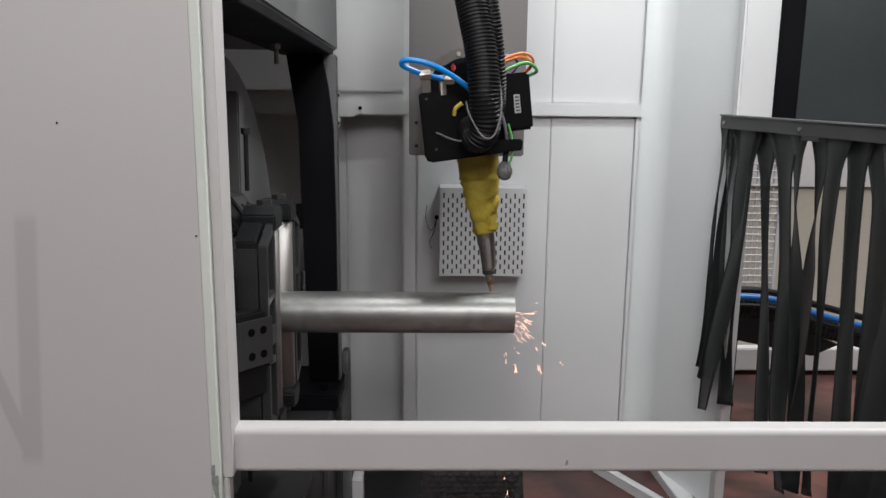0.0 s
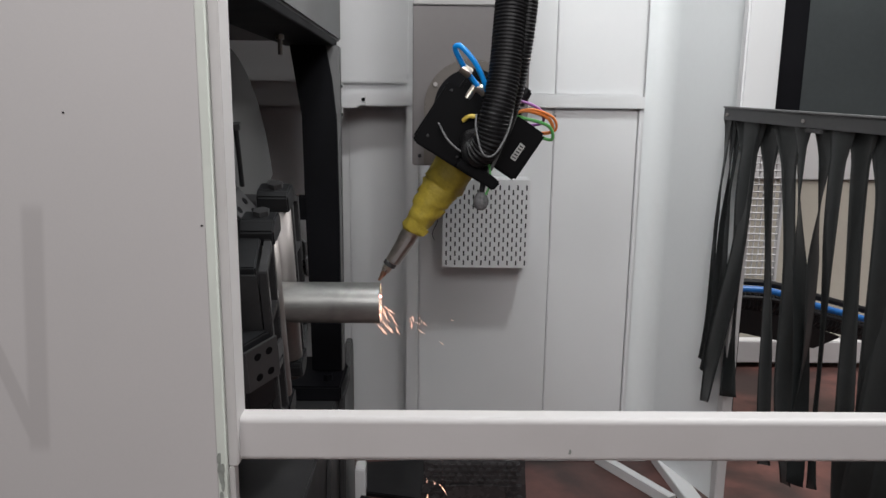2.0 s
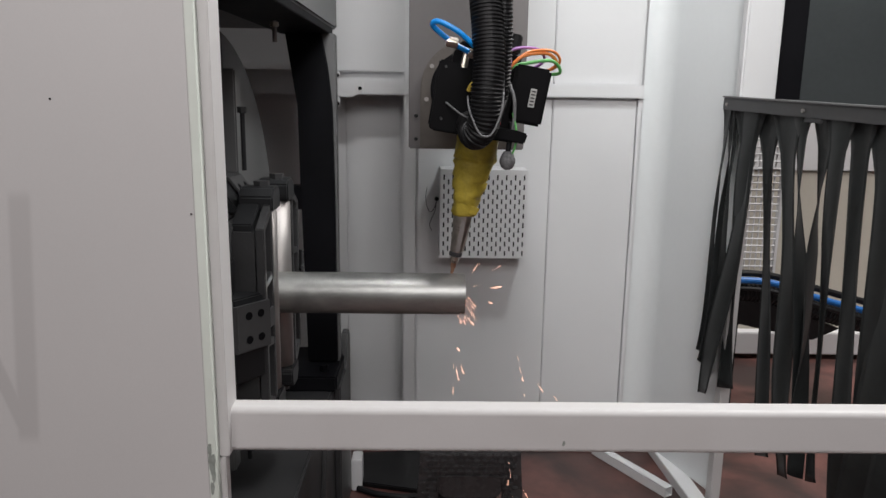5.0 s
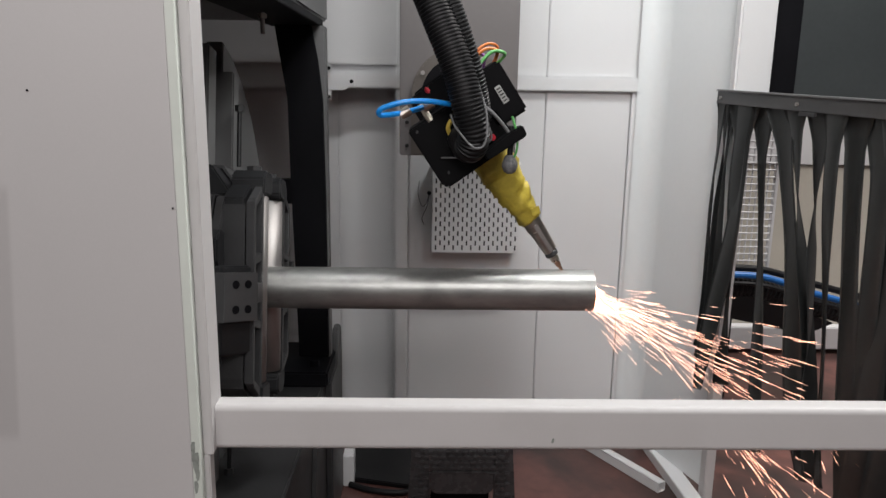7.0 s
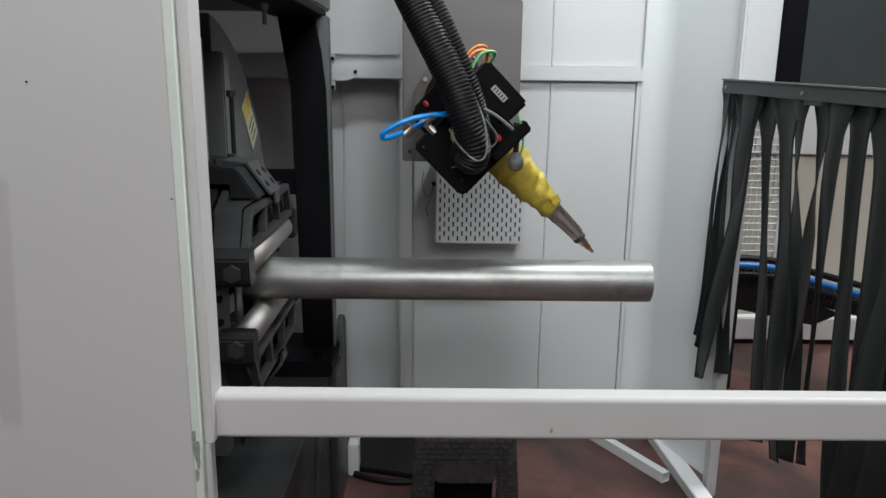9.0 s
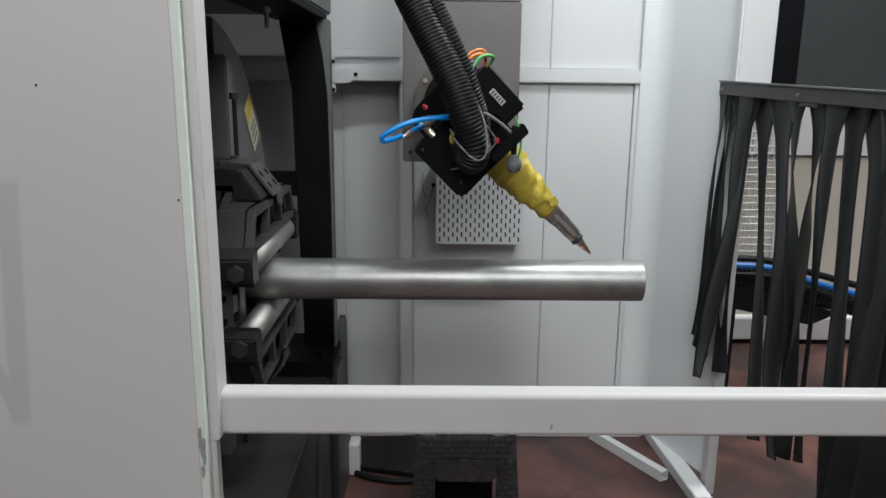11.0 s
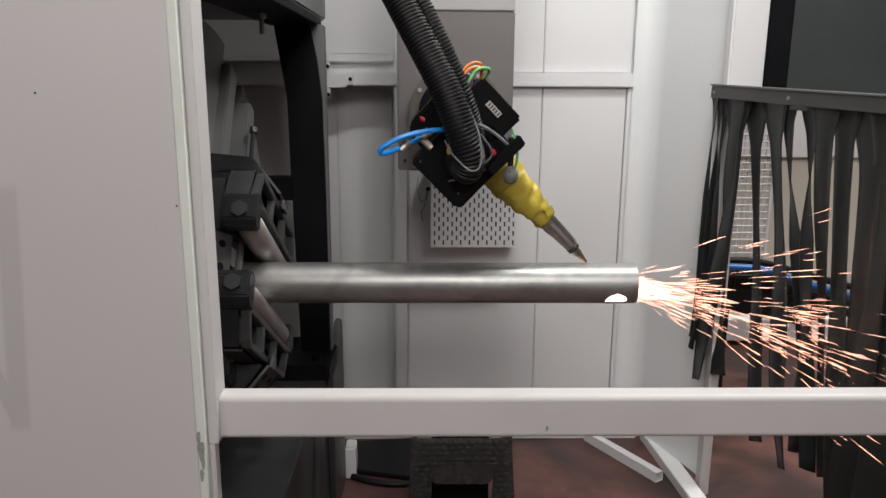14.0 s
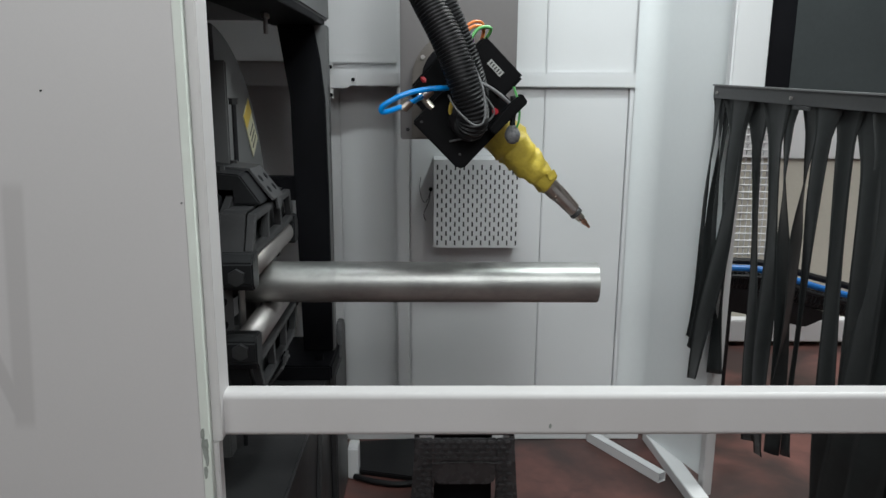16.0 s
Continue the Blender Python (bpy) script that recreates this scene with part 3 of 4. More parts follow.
def roller_unit(t, m, xr):
    zc = R + 0.034
    r = part("roller", rod("y", (xr, 0, zc), 0.033, 0.033, 0.46, 32, 0.003), STEEL, t, "polished steel roller", m=m, smooth=True)
    for s in (-1, 1):
        e = part("end_block", slab([(s * 0.232, zc - 0.030), (s * 0.232, zc + 0.052), (s * 0.268, zc + 0.052), (s * 0.290, zc + 0.03), (s * 0.290, zc - 0.02), (s * 0.276, zc - 0.036), (s * 0.245, zc - 0.036)], "x", xr - 0.045, xr + 0.036, 0.004), DARK, t, m=m)
        part("hex_bolt", rod("y", (xr, s * 0.295, zc), 0.020, 0.020, 0.014, 6), CASTING, e)
    own = bmesh.new()
    hi, lo = 0.205, 0.135
    # windowed side plate
    for y0, y1 in ((-0.26, -0.235), (-0.095, -0.075), (0.07, 0.09), (0.225, 0.25)):
        slab([(y0, lo), (y1, lo), (y1 * 0.86, hi), (y0 * 0.86, hi)], "x", xr + 0.012, xr + 0.030, 0.0015, own)
    slab([(-0.262, lo - 0.012), (0.252, lo - 0.012), (0.252, lo + 0.006), (-0.262, lo + 0.006)], "x", xr + 0.011, xr + 0.031, 0.002, own)
    slab([(-0.226, hi - 0.004), (0.218, hi - 0.004), (0.205, hi + 0.014), (-0.212, hi + 0.014)], "x", xr + 0.011, xr + 0.031, 0.002, own)
    part("side_plate", own, CASTING, t, "grey side plate with three windows", m=m)
    part("yoke", slab([(-0.265, lo), (0.255, lo), (0.215, hi + 0.012), (-0.222, hi + 0.012)], "x", xr - 0.045, xr + 0.005, 0.003), DARK, t, m=m)
    part("yoke_cap", slab([(-0.270, lo - 0.01), (-0.262, lo - 0.012), (-0.222, hi + 0.014), (-0.20, hi + 0.020), (0.20, hi + 0.020), (0.20, hi + 0.0145), (-0.224, hi + 0.0145)], "x", xr - 0.048, xr + 0.010, 0.0015), CASTING, t, m=m)
    c = part("carriage", slab([(-0.535, 0.228), (xr + 0.028, 0.228), (xr - 0.022, 0.300), (-0.535, 0.312)], "y", -0.14, 0.06, 0.004), DARK, t, m=m)
    for y in (-0.10, 0.02):
        part("bolt", rod("z", (xr - 0.075, y, 0.312), 0.010, 0.010, 0.014, 6), CASTING, c)
    # bent plate on the carriage's slope, with four bores and a slotted tongue
    lie = m @ pose(xr - 0.017, 0, 0.303, 0, 53)
    arm = part("bent_plate", box(0.0, 0.094, -0.065, 0.045, -0.003, 0.004, 0.0012), PLATEGREY, t, "grey bent plate with bores", m=lie)
    for x in (0.032, 0.066):
        for y in (-0.038, 0.018):
            part("bore", rod("z", (x, y, 0.0035), 0.0095, 0.0095, 0.003, 16), BLACK, arm)
    part("upper_lip", box(-0.060, 0.004, -0.065, 0.045, -0.003, 0.004, 0.0012), PLATEGREY, arm, m=pose(0, 0, 0, 0, -48))
    part("tongue", box(0.0, 0.030, -0.025, 0.020, -0.003, 0.003, 0.001), PLATEGREY, arm, m=pose(0.092, 0, 0.001, 0, 30))
    for y in (-0.014, 0.008):
        part("tongue_slot", box(0.098, 0.116, y - 0.003, y + 0.003, -0.004, 0.0012, 0), BLACK, arm, m=pose(0, 0, 0, 0, 8))


chuck = rotary_head()


# ---- tube with its cut-off ring; local x runs along the tube, 0 at the cut ----
def steel_tube():
    def shell(x0, x1, hole=None, seg=96, cols=1, only_hole=False):
        bm = bmesh.new()
        xs = [x0 + (x1 - x0) * k / cols for k in range(cols + 1)]
        grid = {}
        for s, r in ((0, R), (1, R - 0.004)):
            for i, x in enumerate(xs):
                for k in range(seg):
                    a = 2 * math.pi * k / seg
                    grid[s, i, k] = bm.verts.new((x, -r * math.cos(a), r * math.sin(a)))
        def keep(i, k):
            if not hole:
                return True
            x = (xs[i] + xs[i + 1]) / 2
            a = (2 * math.pi * (k + 0.5) / seg - hole[1] + math.pi) % (2 * math.pi) - math.pi
            return ((x - hole[0]) ** 2 + (R * a) ** 2 > hole[2] ** 2) != only_hole
        for i in range(cols):
            for k in range(seg):
                n = (k + 1) % seg
                if keep(i, k):
                    bm.faces.new((grid[0, i, k], grid[0, i, n], grid[0, i + 1, n], grid[0, i + 1, k]))
                    bm.faces.new((grid[1, i, k], grid[1, i + 1, k], grid[1, i + 1, n], grid[1, i, n]))
        for i in () if only_hole else (0, cols):
            for k in range(seg):
                n = (k + 1) % seg
                bm.faces.new((grid[0, i, k], grid[1, i, k], grid[1, i, n], grid[0, i, n]))
        loose = [v for v in bm.verts if not v.link_faces]
        bmesh.ops.delete(bm, geom=loose, context="VERTS")
        bmesh.ops.recalc_face_normals(bm, faces=bm.faces)
        return bm

    main = tagged(place(shell(-1.9, 0.0, cols=4), "steel_tube", TUBESTEEL, smooth=True), "round mill-finish steel tube, dark reflection patches in its colour, clamped in the rollers", "tube")
    ring = tagged(place(shell(0.0, RING, (0.054, HOLE, 0.029), 144, 60), "cut_ring", TUBESTEEL, smooth=True), "short steel tube ring with a round hole being cut off", "tube ring")
    for ob in (main, ring):
        mod = ob.modifiers.new("edges", "EDGE_SPLIT")
        mod.split_angle = radians(35)
    slug_ob = tagged(place(shell(0.0, RING, (0.054, HOLE, 0.029), 144, 60, True), "cut_slug", TUBESTEEL, smooth=True), "small round steel slug cut out of the tube wall", "slug")
    return main, ring, slug_ob


RING = 0.108
HOLE = radians(98)      # the hole's angle from the front, upwards, at rest
tube_main, tube_ring, tube_slug = steel_tube()


# ---- ram behind the cutting head ----
def ram():
    t = thing("vertical_ram", "warm grey enamelled ram that carries the cutting head", "machine ram", pose(0.118, 2.3, 1.388))
    part("body", box(-0.178, 0.178, 0.0, 0.20, 0.0, 0.478, 0.004), RAMGREY, t)
    part("upper_cover", box(-0.1775, 0.1775, -0.001, 0.20, 0.480, 1.6, 0.003), RAMLIGHT, t, "paler grey upper cover")
    arch = [(0.142 * math.cos(math.pi * k / 28), 0.18 + 0.142 * math.sin(math.pi * k / 28)) for k in range(29)]
    part("flange", slab([(0.142, 0.004)] + arch + [(-0.142, 0.004)], "y", -0.045, -0.001, 0.004), FLANGE, t, "brown-grey swivel flange with a round top")
    part("flange_ring", rod("y", (0.0, -0.06, 0.18), 0.112, 0.112, 0.05, 48, 0.003), BLACK, t)
    for k in range(8):
        a = 2 * math.pi * (k + 0.3) / 8
        part("bolt", rod("y", (0.127 * math.cos(a), -0.048, 0.18 + 0.127 * math.sin(a)), 0.007, 0.007, 0.008, 6), STEEL, t)
    for z in (0.03, 0.10):
        part("bolt", rod("y", (-0.155, -0.003, z), 0.006, 0.006, 0.006, 10), DARK, t)
    return t


ram_ob = ram()


# ---- cutting head; origin at the nozzle's tip, z along the nozzle upwards ----
def cutting_head():
    t = thing("cutting_head", "black laser cutting head with a yellow taped nozzle sleeve", "cutting head", pose(0.2, AXY, 1.06))
    part("tip", lathe([(0.0018, 0.0), (0.0035, 0.001), (0.0050, 0.014), (0.0072, 0.018), (0.0078, 0.030)], 20), COPPER, t, "copper nozzle tip", smooth=False)
    part("collar", lathe([(0.0085, 0.029), (0.0108, 0.031), (0.0118, 0.046), (0.0105, 0.048)], 12), BRASS, t, "bright nozzle collar")
    part("clamp_ring", lathe([(0.013, 0.047), (0.0168, 0.049), (0.0172, 0.058), (0.0158, 0.060)], 28), CASTING, t, "dark clamp ring")
    cone = part("nozzle", lathe([(0.0150, 0.058), (0.0162, 0.062), (0.0195, 0.118), (0.0205, 0.121), (0.0205, 0.126), (0.0225, 0.129), (0.0245, 0.168)], 32), NOZZLE, t, "heat-tinted steel nozzle cone")
    part("guide_bar", box(-0.0055, 0.0055, -0.0035, 0.0035, 0.0, 0.082, 0.0015), STEEL, cone, "bright flat bar along the cone", m=pose(0.003, -0.0165, 0.064, 4))
    part("guide_bar", box(-0.004, 0.004, -0.003, 0.003, 0.0, 0.070, 0.0015), NOZZLE, cone, m=pose(0.0155, -0.006, 0.064, 0, 3))
    wrap = [(0.024, 0.157), (0.0285, 0.158), (0.0302, 0.166), (0.0305, 0.184), (0.0325, 0.188), (0.0345, 0.200), (0.0350, 0.212), (0.0375, 0.216), (0.0395, 0.230), (0.0415, 0.245), (0.0420, 0.252), (0.0450, 0.257), (0.0475, 0.274), (0.0495, 0.291),
            (0.0500, 0.299), (0.0525, 0.305), (0.0545, 0.325), (0.0560, 0.348), (0.0570, 0.40)]
    part("sleeve", lathe(wrap, 64, wobble=0.075, seed=3), YELLOW, t, "crinkled yellow tape sleeve", smooth=True)
    part("tape_end", box(-0.010, 0.014, -0.0015, 0.0015, -0.010, 0.011, 0.001), YELLOW, t, "loose flap of yellow tape", m=pose(0.020, -0.033, 0.178, 8, 14, 18))
    # front housing
    f = part("front_housing", slab([(-0.132, 0.372), (-0.120, 0.362), (0.066, 0.368), (0.066, 0.45), (0.03, 0.50), (-0.03, 0.522), (-0.132, 0.522)], "y", -0.165, -0.03, 0.004), BOXBLACK, t, "black sheet front housing")
    for x, z in ((0.055, 0.387), (-0.104, 0.392), (-0.115, 0.508), (-0.02, 0.389)):
        part("screw", rod("y", (x, -0.166, z), 0.0032, 0.0032, 0.003, 10), CASTING, f)
    part("lip", slab([(-0.015, 0.372), (0.088, 0.372), (0.092, 0.396), (0.06, 0.400), (-0.015, 0.392)], "y", -0.215, -0.166, 0.003), BOXBLACK, t)
    part("rear_housing", slab([(-0.10, 0.42), (0.07, 0.42), (0.07, 0.56), (0.02, 0.59), (-0.08, 0.585), (-0.10, 0.56)], "y", -0.029, 0.20, 0.006), BOXBLACK, t)
    part("swivel", rod("y", (0.0, 0.22, 0.50), 0.085, 0.085, 0.30, 40, 0.004), BLACK, t)
    mbox = part("motor_box", box(0.040, 0.124, -0.165, 0.02, 0.415, 0.545, 0.006), BOXBLACK, t, "black motor box with a silver label", m=None)
    part("label", box(0.084, 0.098, -0.1675, -0.1655, 0.455, 0.497, 0), PAPER, mbox, "small silver label")
    own = bmesh.new()
    for k in range(5):
        box(0.0865, 0.0955, -0.1685, -0.1678, 0.459 + 0.0075 * k, 0.4625 + 0.0075 * k, 0, own)
    part("label_bars", own, INK, mbox)
    loop = part("air_loop", tube([(0.000, -0.200, 0.504), (-0.050, -0.220, 0.549), (-0.100, -0.235, 0.580), (-0.148, -0.235, 0.594), (-0.160, -0.225, 0.586), (-0.140, -0.210, 0.573), (-0.100, -0.190, 0.556), (-0.050, -0.180, 0.542)], 0.0060, 12), BLUE, t, "blue plastic air tube loop")
    part("fitting", rod("x", (-0.112, -0.196, 0.560), 0.011, 0.012, 0.026, 12, 0.002), BRASS, loop)
    part("fitting", rod("x", (-0.060, -0.182, 0.545), 0.010, 0.012, 0.024, 12, 0.002), BRASS, loop)
    part("fitting_stem", rod("z", (-0.075, -0.16, 0.535), 0.009, 0.007, 0.045, 10), BRASS, loop)
    part("red_cap", rod("z", (-0.045, -0.12, 0.574), 0.006, 0.005, 0.016, 14, 0.003), RED, t, "red plastic cap")
    part("red_cap", rod("y", (0.022, -0.19, 0.408), 0.007, 0.007, 0.02, 14, 0.003), RED, t, "red plastic plug")
    for material, dz, dx2, rr in ((ORANGE, 0.0, 0.0, 0.0042), (ORANGE, 0.008, 0.006, 0.0032), (GREEN, -0.014, 0.012, 0.004), (VIOLET, 0.006, -0.03, 0.0035)):
        part("cable", tube([(0.02, -0.14, 0.47), (0.03, -0.15, 0.53), (0.055 + dx2, -0.15, 0.565 + dz), (0.110 + dx2, -0.14, 0.580 + dz), (0.136 + dx2, -0.12, 0.560 + dz), (0.108 + dx2, -0.09, 0.535)], rr, 10), material, t)
    part("yellow_cable", tube([(-0.055, -0.170, 0.465), (-0.050, -0.178, 0.480), (-0.035, -0.18, 0.490)], 0.005, 10), LABEL, t)
    part("clamp", rod("z", (0.035, -0.10, 0.590), 0.016, 0.014, 0.045, 14, 0.004), RUBBER, t)
    # a plug on a short lead that always hangs straight down
    lead = part("hanging_lead", tube([(0.004, 0.0, 0.03), (0.006, 0.0, 0.0), (0.002, 0.0, -0.020), (0.0, 0.0, -0.045)], 0.0065, 10), RUBBER, t, "short black lead with a braided plug", m=pose(0.052, -0.192, 0.385), smooth=True)
    part("braided_plug", lathe([(0.008, -0.036), (0.013, -0.042), (0.0180, -0.054), (0.0180, -0.062), (0.0135, -0.073), (0.006, -0.078)], 20), BRAID, lead, "grey braided plug", smooth=True)
    part("green_wire", tube([(0.006, -0.008, 0.05), (0.016, -0.010, 0.01), (0.015, -0.008, -0.025), (0.006, -0.004, -0.048)], 0.0026, 8), GREEN, lead)
    part("steel_braid", tube([(0.02, -0.185, 0.515), (0.045, -0.20, 0.47), (0.055, -0.20, 0.43), (0.058, -0.20, 0.395)], 0.004, 10), BRAID, t)
    part("thin_wire", tube([(-0.10, -0.168, 0.43), (-0.06, -0.20, 0.41), (-0.02, -0.20, 0.405), (0.02, -0.20, 0.41), (0.03, -0.20, 0.46)], 0.0022, 6), BRAID, t)
    return t, lead


head_ob, lead_ob = cutting_head()


def conduit():
    t = thing("corrugated_conduit", "black corrugated cable conduit hanging down to the cutting head", "conduit", pose(0.2, 1.62, 1.45))
    part("conduit", tube([(-0.026, 0.08, -0.012), (-0.017, 0.03, -0.032), (0.0, 0.0, 0.0), (0.004, -0.01, 0.06), (0.008, 0.0, 0.14), (0.0, 0.02, 0.26), (-0.015, 0.06, 0.45), (-0.04, 0.15, 0.75), (-0.06, 0.3, 1.1)], 0.033, 28, rib=0.003, pitch=0.008), RUBBER, t)
    part("thin_conduit", tube([(0.024, 0.12, -0.04), (0.038, 0.055, 0.06), (0.042, 0.03, 0.16), (0.038, 0.03, 0.28), (0.024, 0.06, 0.46), (0.0, 0.15, 0.76), (-0.018, 0.30, 1.1)], 0.018, 18, rib=0.0025, pitch=0.008), RUBBER, t)
    part("end_ring", tube([(-0.037, 0.0, 0.05), (-0.034, -0.03, 0.02), (-0.012, -0.046, -0.028), (0.014, -0.046, -0.026), (0.036, -0.03, 0.03), (0.04, 0.0, 0.10)], 0.0022, 6), BRAID, t, "thin grey wire tied round the conduit end")
    return t


hose_ob = conduit()


# ---- stool on the floor ----
def stool():
    t = thing("step_stool", "dark brown plastic step stool with woven pattern and hand hole", "stool", pose(0.149, 2.318, 0))
    part("seat", box(-0.165, 0.165, -0.10, 0.12, 0.385, 0.402, 0.006), STOOL, t)
    own = bmesh.new()
    for s in (-1, 1):
        slab([(s * 0.105, 0.11), (s * 0.105, 0.382), (s * 0.162, 0.382), (s * 0.188, 0.02), (s * 0.13, 0.02)], "y", -0.118, -0.102, 0.003, own)
    box(-0.104, 0.104, -0.118, -0.102, 0.288, 0.382, 0.003, own)
    part("front_panel", own, STOOL, t)
    rim = bmesh.new()
    tube([(-0.104, -0.121, 0.13), (-0.106, -0.121, 0.28), (-0.094, -0.121, 0.298), (0.0, -0.121, 0.301), (0.094, -0.121, 0.298), (0.106, -0.121, 0.28), (0.104, -0.121, 0.13)], 0.004, 8, rim)
    part("hole_rim", rim, STOOL, t)
    part("grip_panel", slab([(-0.103, 0.300), (0.103, 0.300), (0.103, 0.240), (0.096, 0.226), (0.080, 0.218), (-0.080, 0.218), (-0.096, 0.226), (-0.103, 0.240)], "y", -0.114, -0.104, 0.002), STOOL, t, "smooth rounded grip flap")
    # black sheet that puts the shade into the open hollow under the grip
    part("hollow_shade", box(-0.10, 0.10, 0.0, 0.01, 0.03, 0.36, 0.003), BLACK, t)
    for s in (-1, 1):
        part("leg", slab([(-0.115, 0.0), (0.135, 0.0), (0.12, 0.383), (-0.10, 0.383)], "x", s * 0.158 - 0.008, s * 0.158 + 0.008, 0.003), STOOL, t)
    own = bmesh.new()
    for row in range(19):
        z = 0.374 - 0.0190 * row
        half = 0.158 + (0.382 - z) * 0.072
        n = 12
        for k in range(n):
            x = -half + (k + (0.5 if row % 2 else 0.0) + 0.25) * 2 * half / n
            if abs(x) > half - 0.008 or (abs(x) < 0.112 and z < 0.303):
                continue
            box(x - 0.0105, x + 0.0105, -0.1285, -0.117, z - 0.0065, z + 0.0065, 0.0035, own)
    part("weave", own, STOOL, t, "raised woven pattern")
    own = bmesh.new()
    for row in range(12):
        for k in range(16):
            x = -0.158 + (k + (0.5 if row % 2 else 0.0)) * 0.0203
            if x < 0.156:
                box(x - 0.008, x + 0.008, -0.095 + 0.0175 * row, -0.083 + 0.0175 * row, 0.4015, 0.406, 0.0018, own)
    part("weave", own, STOOL, t, "raised woven pattern on the seat")


stool()


def clutter():
    t = thing("dark_tray", "black rubber mat crumpled on the floor by the bed", "mat")
    part("mat", slab([(-0.275, 2.66), (-0.03, 2.60), (0.0, 2.93), (-0.27, 2.90)], "z", 0.0, 0.02, 0.004), RUBBER, t)
    part("cable", tube([(-0.26, 2.62, 0.012), (-0.18, 2.58, 0.012), (-0.08, 2.56, 0.012), (0.02, 2.58, 0.012)], 0.012, 10), RUBBER, t)


clutter()


# ---- strip curtain on its rail ----
def strip_curtain():
    t = thing("strip_curtain", "dark grey flame-proof strip curtain hanging from a steel rail", "strip curtain", pose(1.026, 2.60, 1.5, 1.7, 0, 9.6))
    # local: the rail runs towards minus y
    part("rail", box(-0.004, 0.006, -1.3, 0.0, -0.024, 0.017, 0.0015), PLATEGREY, t)
    part("rail_lip", box(-0.010, 0.016, -1.3, 0.0, 0.0175, 0.023, 0.001), COVERGREY, t)
    for y in (-0.025, -0.43, -0.83):
        part("screw", rod("x", (-0.006, y, -0.005), 0.006, 0.006, 0.005, 10), STEEL, t)
    out = []
    rng = random.Random(11)

    def hang(y, mid, foot, length, width, twist, throw=0.012, wave=0.25, top=0.12):
        """One strip: its offsets along the rail at the top, half way and at the foot, its length and width, the turn of its lower part in degrees."""
        ph, fr = rng.uniform(0, 6), rng.uniform(4, 7)
        verts, faces = [], []
        rows, cols = 36, 5
        for off in (0.0, 0.0022):
            for i in range(rows + 1):
                f = i / rows
                tw = radians(twist) * min(1.0, 2.6 * f) + wave * math.sin(ph + fr * f) * min(1.0, 2 * f)
                cx = -throw * f * f + 0.012 * math.sin(ph + 5.2 * f) * f
                cy = -(4 * f * (1 - f) * (mid - y) + f * (2 * f - 1) * (foot - y)) + 0.014 * math.sin(ph * 2 + 1.3 * fr * f) * f
                curl = 0.007 * math.sin(ph + 6 * f)
                for j in range(cols + 1):
                    u = (j / cols - 0.5) * max(1.18 * width, 1.25 * top - 0.6 * f)
                    c = curl * (1 - (2 * j / cols - 1) ** 2)
                    verts.append((cx + off + u * math.sin(tw) + c, cy + u * math.cos(tw), -length * f - (0.03 * (j / cols - 0.5) if i == rows else 0)))
        w = cols + 1
        base = (rows + 1) * w
        for i in range(rows):
            for j in range(cols):
                a = i * w + j
                faces.append((a, a + 1, a + w + 1, a + w))
                faces.append((base + a, base + a + w, base + a + w + 1, base + a + 1))
            for j in (0, cols):
                a = i * w + j
                faces.append((a, a + w, base + a + w, base + a))
        for j in range(cols):
            a = rows * w + j
            faces.append((a, a + 1, base + a + 1, base + a))
        me = bpy.data.meshes.new("strip")
        me.from_pydata(verts, [], faces)
        me.polygons.foreach_set("use_smooth", [True] * len(me.polygons))
        me.materials.append(STRIP)
        ob = new("strip", me)
        ob.parent = t
        ob.location = (0.008 + 0.006 * (len(out) % 3), -y, -0.018)
        out.append((ob, y))

    # thin bundle turned edge-on at the wall end
    hang(0.012, 0.018, 0.004, 0.90, 0.036, 55, 0.02, 0.2, 0.05)
    hang(0.034, 0.040, 0.030, 0.92, 0.036, 62, 0.02, 0.2, 0.05)
    hang(0.056, 0.062, 0.060, 0.96, 0.040, 58, 0.015, 0.2, 0.06)
    # two that overlap, then single ones with gaps
    hang(0.130, 0.150, 0.082, 1.03, 0.072, 8, 0.03)
    hang(0.155, 0.143, 0.176, 0.97, 0.074, 4, 0.01)
    hang(0.232, 0.318, 0.440, 1.10, 0.058, 12)
    hang(0.345, 0.436, 0.540, 1.10, 0.068, 8)
    hang(0.400, 0.482, 0.585, 1.08, 0.055, 74, wave=0.15, top=0.08)
    hang(0.512, 0.514, 0.560, 1.02, 0.066, 56, wave=0.15, top=0.105)
    hang(0.580, 0.592, 0.650, 1.05, 0.056, 18, wave=0.2, top=0.09)
    hang(0.652, 0.700, 0.800, 1.12, 0.060, 5, wave=0.2, top=0.09)
    hang(0.735, 0.800, 0.775, 1.30, 0.066, 10, wave=0.2)
    for k in range(7):
        y = 0.815 + 0.08 * k
        hang(y, y + 0.02, y + 0.03, 1.40, 0.085, 6 * (-1) ** k)
    part("hem_clip", box(-0.012, -0.0045, -0.52, -0.45, -0.036, -0.0245, 0.001), CASTING, t, "dark folded clip on the rail")
    return out


strips = strip_curtain()


